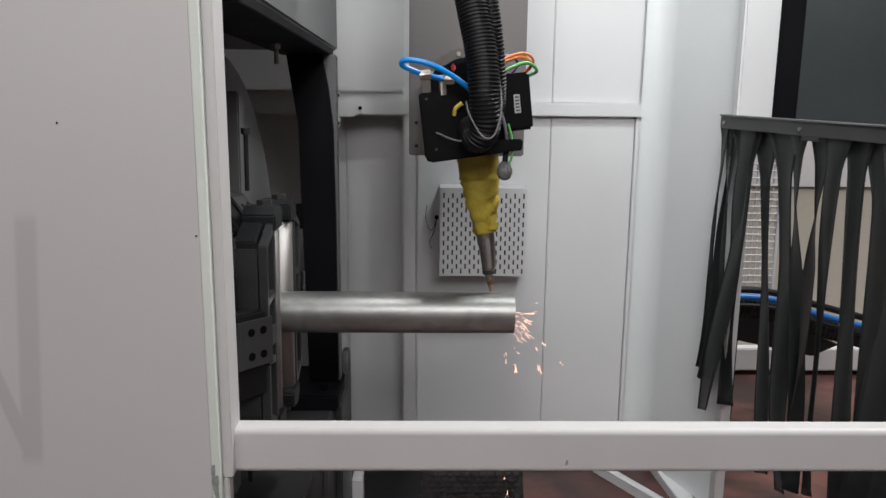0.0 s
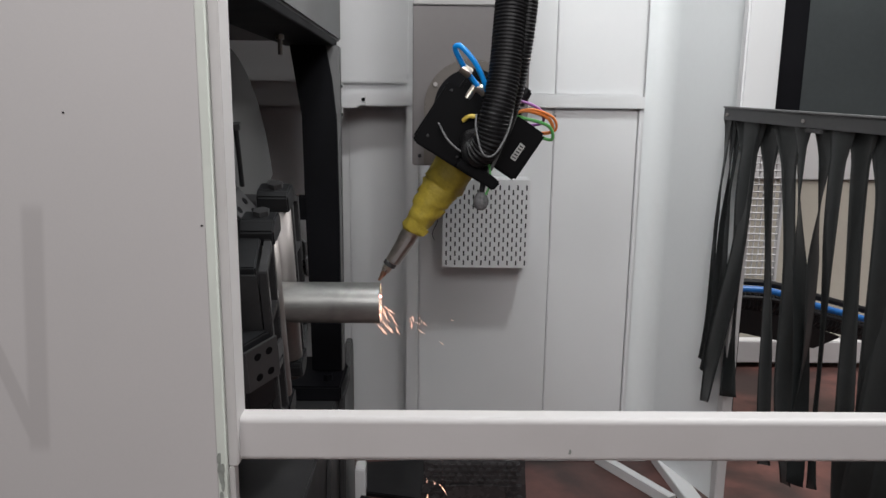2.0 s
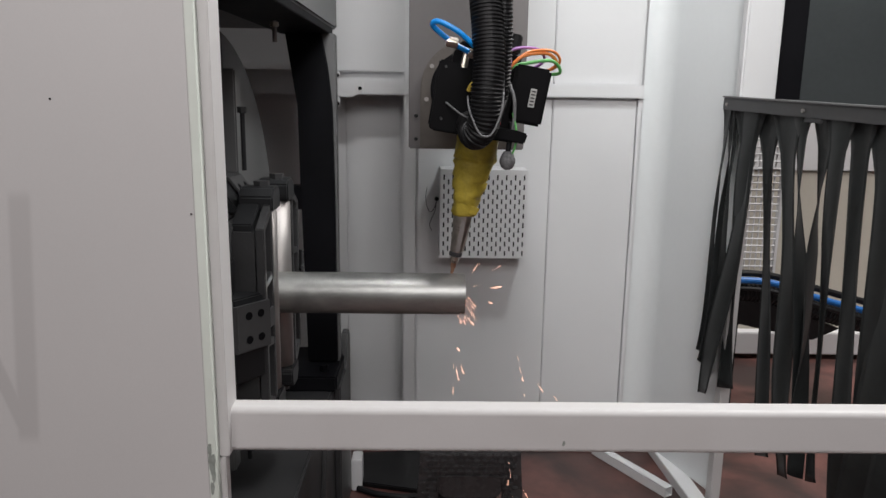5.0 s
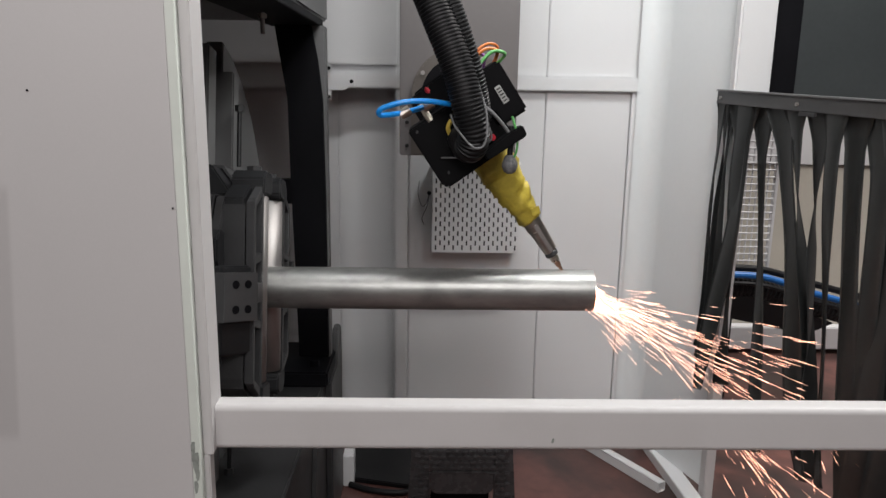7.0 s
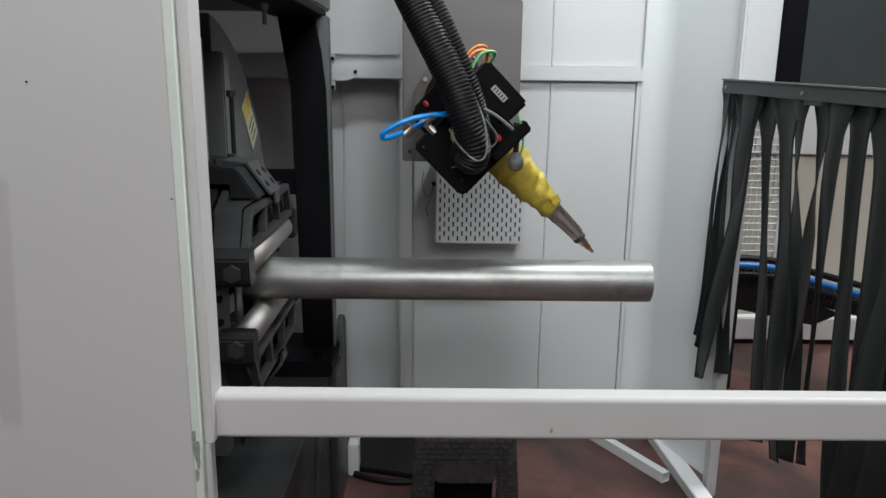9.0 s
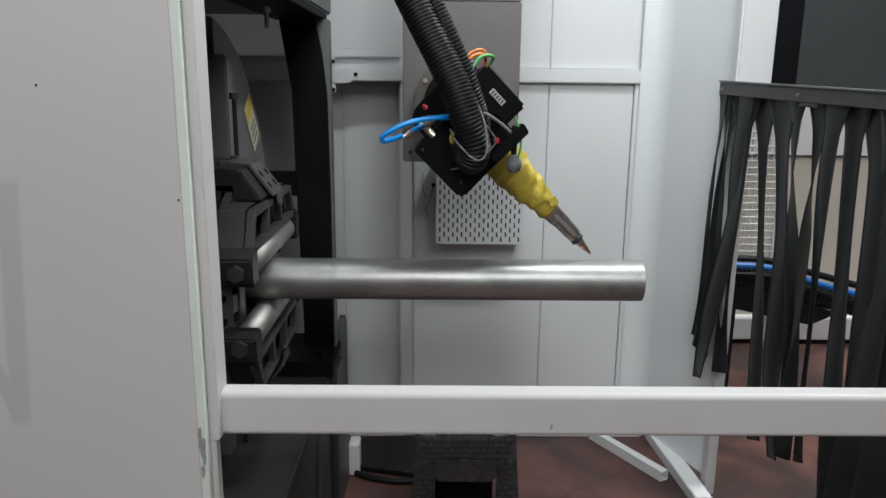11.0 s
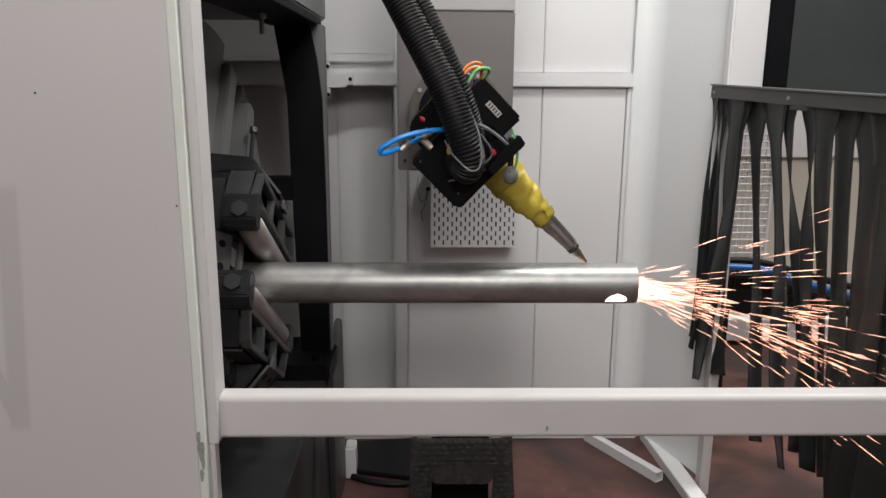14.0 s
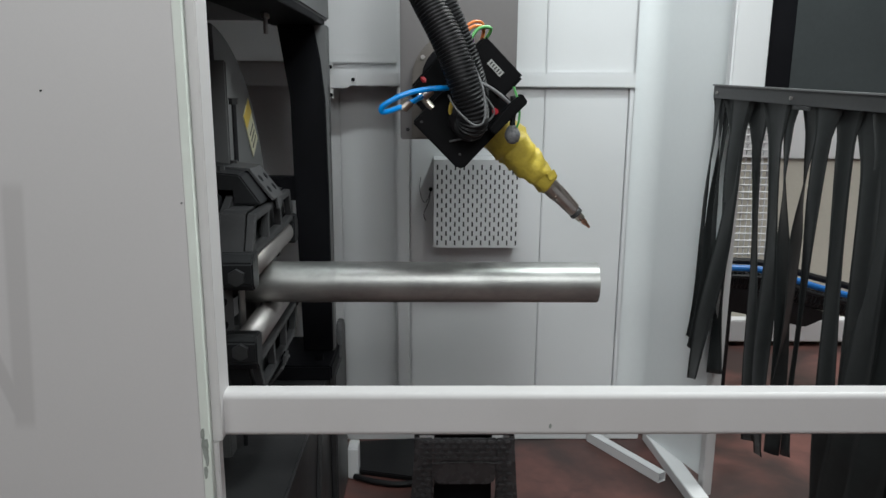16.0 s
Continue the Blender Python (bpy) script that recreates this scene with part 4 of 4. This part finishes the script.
# ---- sparks: small rigid swarms that fly out of the tube's end ----
def spark_swarm(seed, n, reach, fan, size, crowd=1.0):
    """Thin glowing streaks strung out along x, spreading a little."""
    rng = random.Random(seed)
    verts, faces = [], []
    for _ in range(n):
        s = rng.random() ** crowd
        q, e = min(1.25, abs(rng.gauss(0, 0.85))), rng.uniform(0, 2 * math.pi)
        u, w = q * math.cos(e), q * math.sin(e)
        c = Vector((s * reach, u * fan * (0.15 + s), w * fan * (0.15 + s)))
        ln, r = size * rng.uniform(0.3, 1.5), rng.uniform(0.0003, 0.0007)
        d = Vector((1, u * fan / reach, w * fan / reach)).normalized()
        side = d.orthogonal().normalized()
        up = d.cross(side)
        i = len(verts)
        verts += [c - d * ln / 2, c + d * ln / 2] + [c + d * ln * 0.15 + r * (side * math.cos(a) + up * math.sin(a)) for a in (0, 2.1, 4.2)]
        for k in range(3):
            faces += [(i, i + 2 + k, i + 2 + (k + 1) % 3), (i + 1, i + 2 + (k + 1) % 3, i + 2 + k)]
    me = bpy.data.meshes.new("sparks")
    me.from_pydata(verts, [], faces)
    me.materials.append(SPARK)
    return me


def spark_jet(seed, n, reach, fan, size):
    """Streaks that leave one point in a cone; they stand at the tube's mouth and flicker by turning."""
    rng = random.Random(seed)
    verts, faces = [], []
    for _ in range(n):
        q, e = min(1.3, abs(rng.gauss(0, 0.6))), rng.uniform(0, 2 * math.pi)
        d = Vector((1, math.tan(fan) * q * math.cos(e), math.tan(fan) * q * math.sin(e))).normalized()
        start = Vector((0, rng.uniform(-0.03, 0.03), rng.uniform(-0.035, 0.012)))
        c = start + d * reach * rng.random() ** 1.3
        ln, r = size * rng.uniform(0.35, 1.5), rng.uniform(0.00025, 0.0007)
        side = d.orthogonal().normalized()
        up = d.cross(side)
        i = len(verts)
        verts += [c - d * ln / 2, c + d * ln / 2] + [c + d * ln * 0.15 + r * (side * math.cos(a) + up * math.sin(a)) for a in (0, 2.1, 4.2)]
        for k in range(3):
            faces += [(i, i + 2 + k, i + 2 + (k + 1) % 3), (i + 1, i + 2 + (k + 1) % 3, i + 2 + k)]
    me = bpy.data.meshes.new("spark_jet")
    me.from_pydata(verts, [], faces)
    me.materials.append(SPARK)
    return tagged(new("spark_jet", me), "dense jet of white-hot sparks at the tube's mouth", "sparks", "sparks of the cut", "stuff")


jets = [spark_jet(40, 150, 0.26, radians(19), 0.080), spark_jet(41, 90, 0.17, radians(27), 0.045)]
faint_jet = spark_jet(42, 30, 0.080, radians(30), 0.030)


def glow():
    bm = bmesh.new()
    bmesh.ops.create_icosphere(bm, subdivisions=3, radius=0.02)
    bmesh.ops.scale(bm, vec=(2.3, 1.6, 1.6), verts=bm.verts)
    return tagged(place(bm, "molten_glow", CORE, None, pose(-1.2, AXY, AXZ)), "white-hot glow of the melting metal inside the tube", "glow")


glow_ob = glow()


def cut_spot():
    bm = bmesh.new()
    bmesh.ops.create_icosphere(bm, subdivisions=2, radius=0.006)
    bmesh.ops.scale(bm, vec=(1.3, 1.1, 0.8), verts=bm.verts)
    return tagged(place(bm, "cut_spot", HOT, None, pose(0, AXY, 1.02), smooth=True), "small pink-hot molten spot under the nozzle", "glow")


spot_ob = cut_spot()


# ---- what moves ----
TURN = [(0, 92), (1.0, 88), (1.5, 85), (2.0, 75), (2.2, 65), (2.4, 46), (2.6, 18), (2.8, -16), (3.0, -40), (3.2, -53), (3.4, -63), (3.6, -75), (3.8, -82), (4.2, -88), (6.3, -90), (6.9, -82),
        (7.1, -71), (7.3, -55), (7.5, -39), (7.7, -24), (7.9, 0), (11.75, 0), (12.0, 9), (12.1, 20), (12.4, 52), (12.9, 88), (13.2, 113), (13.5, 135), (13.6, 150), (13.8, 187), (14.1, 222), (14.4, 251), (14.7, 274),
        (15.0, 298), (15.3, 320), (15.45, 342), (15.6, 358), (15.7, 360), (16.0, 360)]
END = [(0, 0.228), (0.5, 0.140), (1.0, 0.055), (1.5, -0.043), (2.0, -0.132), (2.5, -0.208), (2.8, -0.226), (3.0, -0.224), (3.5, -0.159), (4.0, -0.085), (6.5, 0.379), (7.0, 0.460), (7.5, 0.537), (7.9, 0.553), (8.1, 0.556), (8.5, 0.599),
       (9.0, 0.602), (11.3, 0.585), (16.0, 0.585)]
# tip x, tip z, tilt to the right, foot of the ram
HEAD = [(0, 0.167, 1.059, 6.5, 1.388), (0.5, 0.097, 1.066, -2, 1.385), (1.0, 0.021, 1.066, -9, 1.375), (1.5, -0.055, 1.063, -22, 1.360), (2.0, -0.136, 1.062, -33, 1.330), (2.5, -0.215, 1.060, -42.5, 1.300), (3.0, -0.233, 1.056, -44.5, 1.290),
        (3.5, -0.167, 1.056, -37.5, 1.318), (4.0, -0.09, 1.056, -27, 1.345), (6.5, 0.306, 1.056, 20.6, 1.350), (7.0, 0.379, 1.054, 33.6, 1.309), (7.5, 0.441, 1.056, 39, 1.270), (8.0, 0.448, 1.076, 44, 1.262), (9.0, 0.453, 1.077, 44.5, 1.262),
        (11.5, 0.449, 1.072, 44.5, 1.266), (11.9, 0.453, 1.060, 44.5, 1.254), (12.5, 0.456, 1.059, 44.5, 1.252), (15.6, 0.455, 1.058, 44.8, 1.252), (16.0, 0.452, 1.150, 44.8, 1.348)]


def at(rows, t):
    ts = [r[0] for r in rows]
    return [float(np.interp(t, ts, [r[k] for r in rows])) for k in range(1, len(rows[0]))]


def motions():
    walk(chuck, [(t, pose(0, AXY, AXZ, -a)) for t, a in TURN])
    times = sorted({t for t, *_ in TURN} | {t for t, *_ in END})
    both = [(t, at(TURN, t)[0], at(END, t)[0]) for t in times]
    walk(tube_main, [(t, pose(x - RING, AXY, AXZ, -a)) for t, a, x in both])
    # the ring turns with the tube until it is cut off and drops
    ring = [(t, pose(x - RING, AXY, AXZ, -a)) for t, a, x in both if t <= 15.6]
    x = 0.585 - RING
    ring += [(15.7, pose(x + 0.01, AXY, AXZ - 0.05, 0, 8)), (15.8, pose(x + 0.02, AXY, AXZ - 0.25, 0, 25)), (15.9, pose(x + 0.03, AXY, AXZ - 0.60, 0, 55)), (16.0, pose(x + 0.04, AXY, R, 0, 80))]
    walk(tube_ring, ring)
    slug = [(t, pose(xe - RING, AXY, AXZ, -a)) for t, a, xe in both if t <= 12.6]
    xs = 0.585 - RING
    slug += [(12.66, pose(xs - 0.03, AXY, AXZ - 0.03, -70)), (12.7, pose(xs - 0.035, AXY, AXZ - 0.09, -60)), (12.8, pose(xs - 0.04, AXY + 0.01, AXZ - 0.24, -40)), (12.9, pose(xs - 0.04, AXY + 0.02, AXZ - 0.5, -20)), (13.0, pose(xs - 0.04, AXY + 0.02, -0.05, 0)), (16.0, pose(xs - 0.04, AXY + 0.02, -0.05, 0))]
    walk(tube_slug, slug)
    walk(ram_ob, [(t, pose(0.118, 2.3, foot)) for t, _, _, _, foot in HEAD])
    walk(head_ob, [(t, pose(x, AXY, z, 0, -a)) for t, x, z, a, _ in HEAD])
    walk(lead_ob, [(t, pose(0.052, -0.192, 0.385, 0, 0.92 * a)) for t, x, z, a, _ in HEAD])
    hose = []
    for t, x, z, a, foot in HEAD:
        hose.append((t, pose(0.126, 1.64, foot + 0.112, 0, -4.8 - 0.42 * a)))
    walk(hose_ob, hose)
    # the draught of the cut pushes the strips along the rail; they fall back when it stops
    rng = random.Random(4)
    for ob, y in strips:
        base = ob.location.copy()
        reach = 1.5 if y < 0.3 else (11.5 if y < 0.62 else 4.0 if y < 0.72 else 1.2)
        rows = []
        for t, g in ((0, 0), (2, 0.08), (3.5, 0), (5, 0.1), (6.5, 0.3), (7.2, 0.55), (7.9, 1.0), (8.2, 0.1), (8.45, -0.25), (8.75, 0.06), (9.1, 0), (10.2, 0.03), (11.6, 0), (12.1, 0.95), (12.8, 0.6), (13.4, 0.8), (14, 0.5), (14.5, 0.65), (15.1, 0.5), (15.5, 0.95), (15.8, 0.1), (16, -0.15)):
            inward = 3.0 if t in (8.2, 8.45) and y < 0.3 else -1.6 * g * rng.uniform(0.4, 1.2)
            rows.append((t, pose(*base, -reach * g * rng.uniform(0.8, 1.15), inward, rng.uniform(-14, 14) * abs(g))))
        walk(ob, rows)
    # the glow sits under the nozzle while it cuts and deep in the tube otherwise
    deep = pose(-1.2, AXY, AXZ)
    rows = [(t, pose(x - 0.12, AXY, AXZ)) for t, x, z, a, _ in HEAD if t < 5]
    rows += [(t, pose(x - 0.032, AXY, AXZ)) for t, x in END if 6 < t < 7.6]
    rows += [(7.85, pose(0.50, AXY, 1.003)), (8.0, deep), (11.75, deep), (11.9, pose(0.552, AXY, 1.0)), (13.5, pose(0.552, AXY, 1.0)), (15.5, pose(0.552, AXY, 1.0)), (15.62, pose(0.30, AXY, 1.0)), (15.75, deep), (16.0, deep)]
    walk(glow_ob, rows)
    # the molten spot comes up through the cut while the head leans left
    walk(spot_ob, [(t, pose(x, AXY - 0.006, 1.055 if 2.2 < t < 5 else 1.02)) for t, x, *_ in HEAD])
    jet_motion()
    sparks()


# how far the strong jet dips below the tube's line
DIP = [(6.2, 42), (6.5, 38), (7.0, 30), (7.5, 12), (7.8, 20), (11.8, 8), (12.0, 11), (12.6, 16), (13.0, 24), (13.6, 26), (14.0, 9), (14.6, 10), (15.1, 14), (15.4, 30), (15.6, 33)]


def jet_motion():
    rng = random.Random(8)

    def stand(t, dip):
        return pose(at(END, t)[0] - 0.012, AXY, AXZ, 0, dip, 0) @ pose(0, 0, 0, rng.uniform(-40, 40))

    inside = pose(-1.2, AXY, AXZ)
    for n, jet in enumerate(jets):
        rows = [(0, inside), (5.5, inside)]
        t = 5.6
        while t < 7.76:
            rows.append((t, stand(t, at(DIP, t)[0] + rng.uniform(-3, 3))))
            t += 0.1
        rows += [(7.85, inside), (11.7, inside)]
        t = 11.8
        while t < 15.62:
            rows.append((t, stand(t, (50 if n and 12.65 < t < 13.85 else at(DIP, t)[0]) + rng.uniform(-3, 3))))
            t += 0.1
        rows += [(15.72, inside), (16.0, inside)]
        walk(jet, rows)
    rows, t = [], 0.0
    while t < 5.4:
        rows.append((t, stand(t, rng.uniform(35, 70))))
        t += 0.1
    walk(faint_jet, rows + [(5.5, inside), (16.0, inside)])


def sparks():
    weak = [spark_swarm(s, 6, 0.10, 0.080, 0.026) for s in range(7)]
    strong = [spark_swarm(10 + s, 78, 0.52, 0.160, 0.075, 0.9) for s in range(8)]
    rng = random.Random(21)
    plan = []
    t = -0.30
    while t < 5.4:          # weak bursts that fall down
        plan.append((t, rng.uniform(0.3, 1.5), weak, rng.gauss(-38, 36)))
        t += 0.075
    while t < 7.70:         # spray down to the right
        k = (t - 5.4) / 2.45
        plan.append((t, 2.6 + 2.6 * k, strong, rng.gauss(3 - at(DIP, t)[0], 6)))
        t += 0.042 - 0.010 * k
    t = 11.74
    while t < 15.55:        # strong spray
        low = 12.7 < t < 13.75 and rng.random() < 0.35
        plan.append((t, 2.6 if low else rng.uniform(4.2, 6.8), strong, rng.gauss(-46, 6) if low else rng.gauss(-8 if t < 15.2 else -26, 7)))
        t += 0.024 if t < 12.2 else 0.033
    tick = 1.0 / FPS
    for n, (t0, speed, kinds, angle) in enumerate(plan):
        t0 = round(t0 * FPS) * tick
        ob = tagged(new("spark_swarm", rng.choice(kinds)), "swarm of white-hot flying sparks", "sparks", "sparks of the cut", "stuff")
        xe = at(END, max(t0, 0))[0]
        turn, a = rng.gauss(0, 0.12), radians(max(-88, min(30, angle)))
        way = Vector((math.cos(a) * math.cos(turn), math.sin(turn), math.sin(a)))
        vel = way * speed
        wait = pose(xe - 0.02, AXY, -0.6)
        rows = [(0, wait), (t0 - tick, wait)] if t0 > 0.2 else []
        p = Vector((xe - 0.02, AXY + rng.uniform(-.012, .012), AXZ - rng.uniform(-0.012, 0.028)))
        tt, wall = t0, 1.02 if rng.random() < 0.35 else 1.45
        roll = pose(0, 0, 0, rng.uniform(0, 360))
        while p.z > -0.5 and tt <= 16.0:
            m = Matrix.Translation(p) @ Vector((1, 0, 0)).rotation_difference(vel).to_matrix().to_4x4() @ roll
            if tt >= -0.001:
                rows.append((max(tt, 0), m))
            h = tick if tt < t0 + 1.5 * tick else 2 * tick
            tt += h
            p = p + vel * h
            vel = vel + Vector((0, 0, -9.8)) * h
            if p.x > wall:
                vel.x *= 0.3
        if not rows:
            continue
        if frame(rows[-1][0]) < frame(16.0):
            rows.append((16.0, rows[-1][1]))
        if frame(rows[0][0]) > 1:
            rows.insert(0, (0, rows[0][1]))
        walk(ob, rows)


motions()
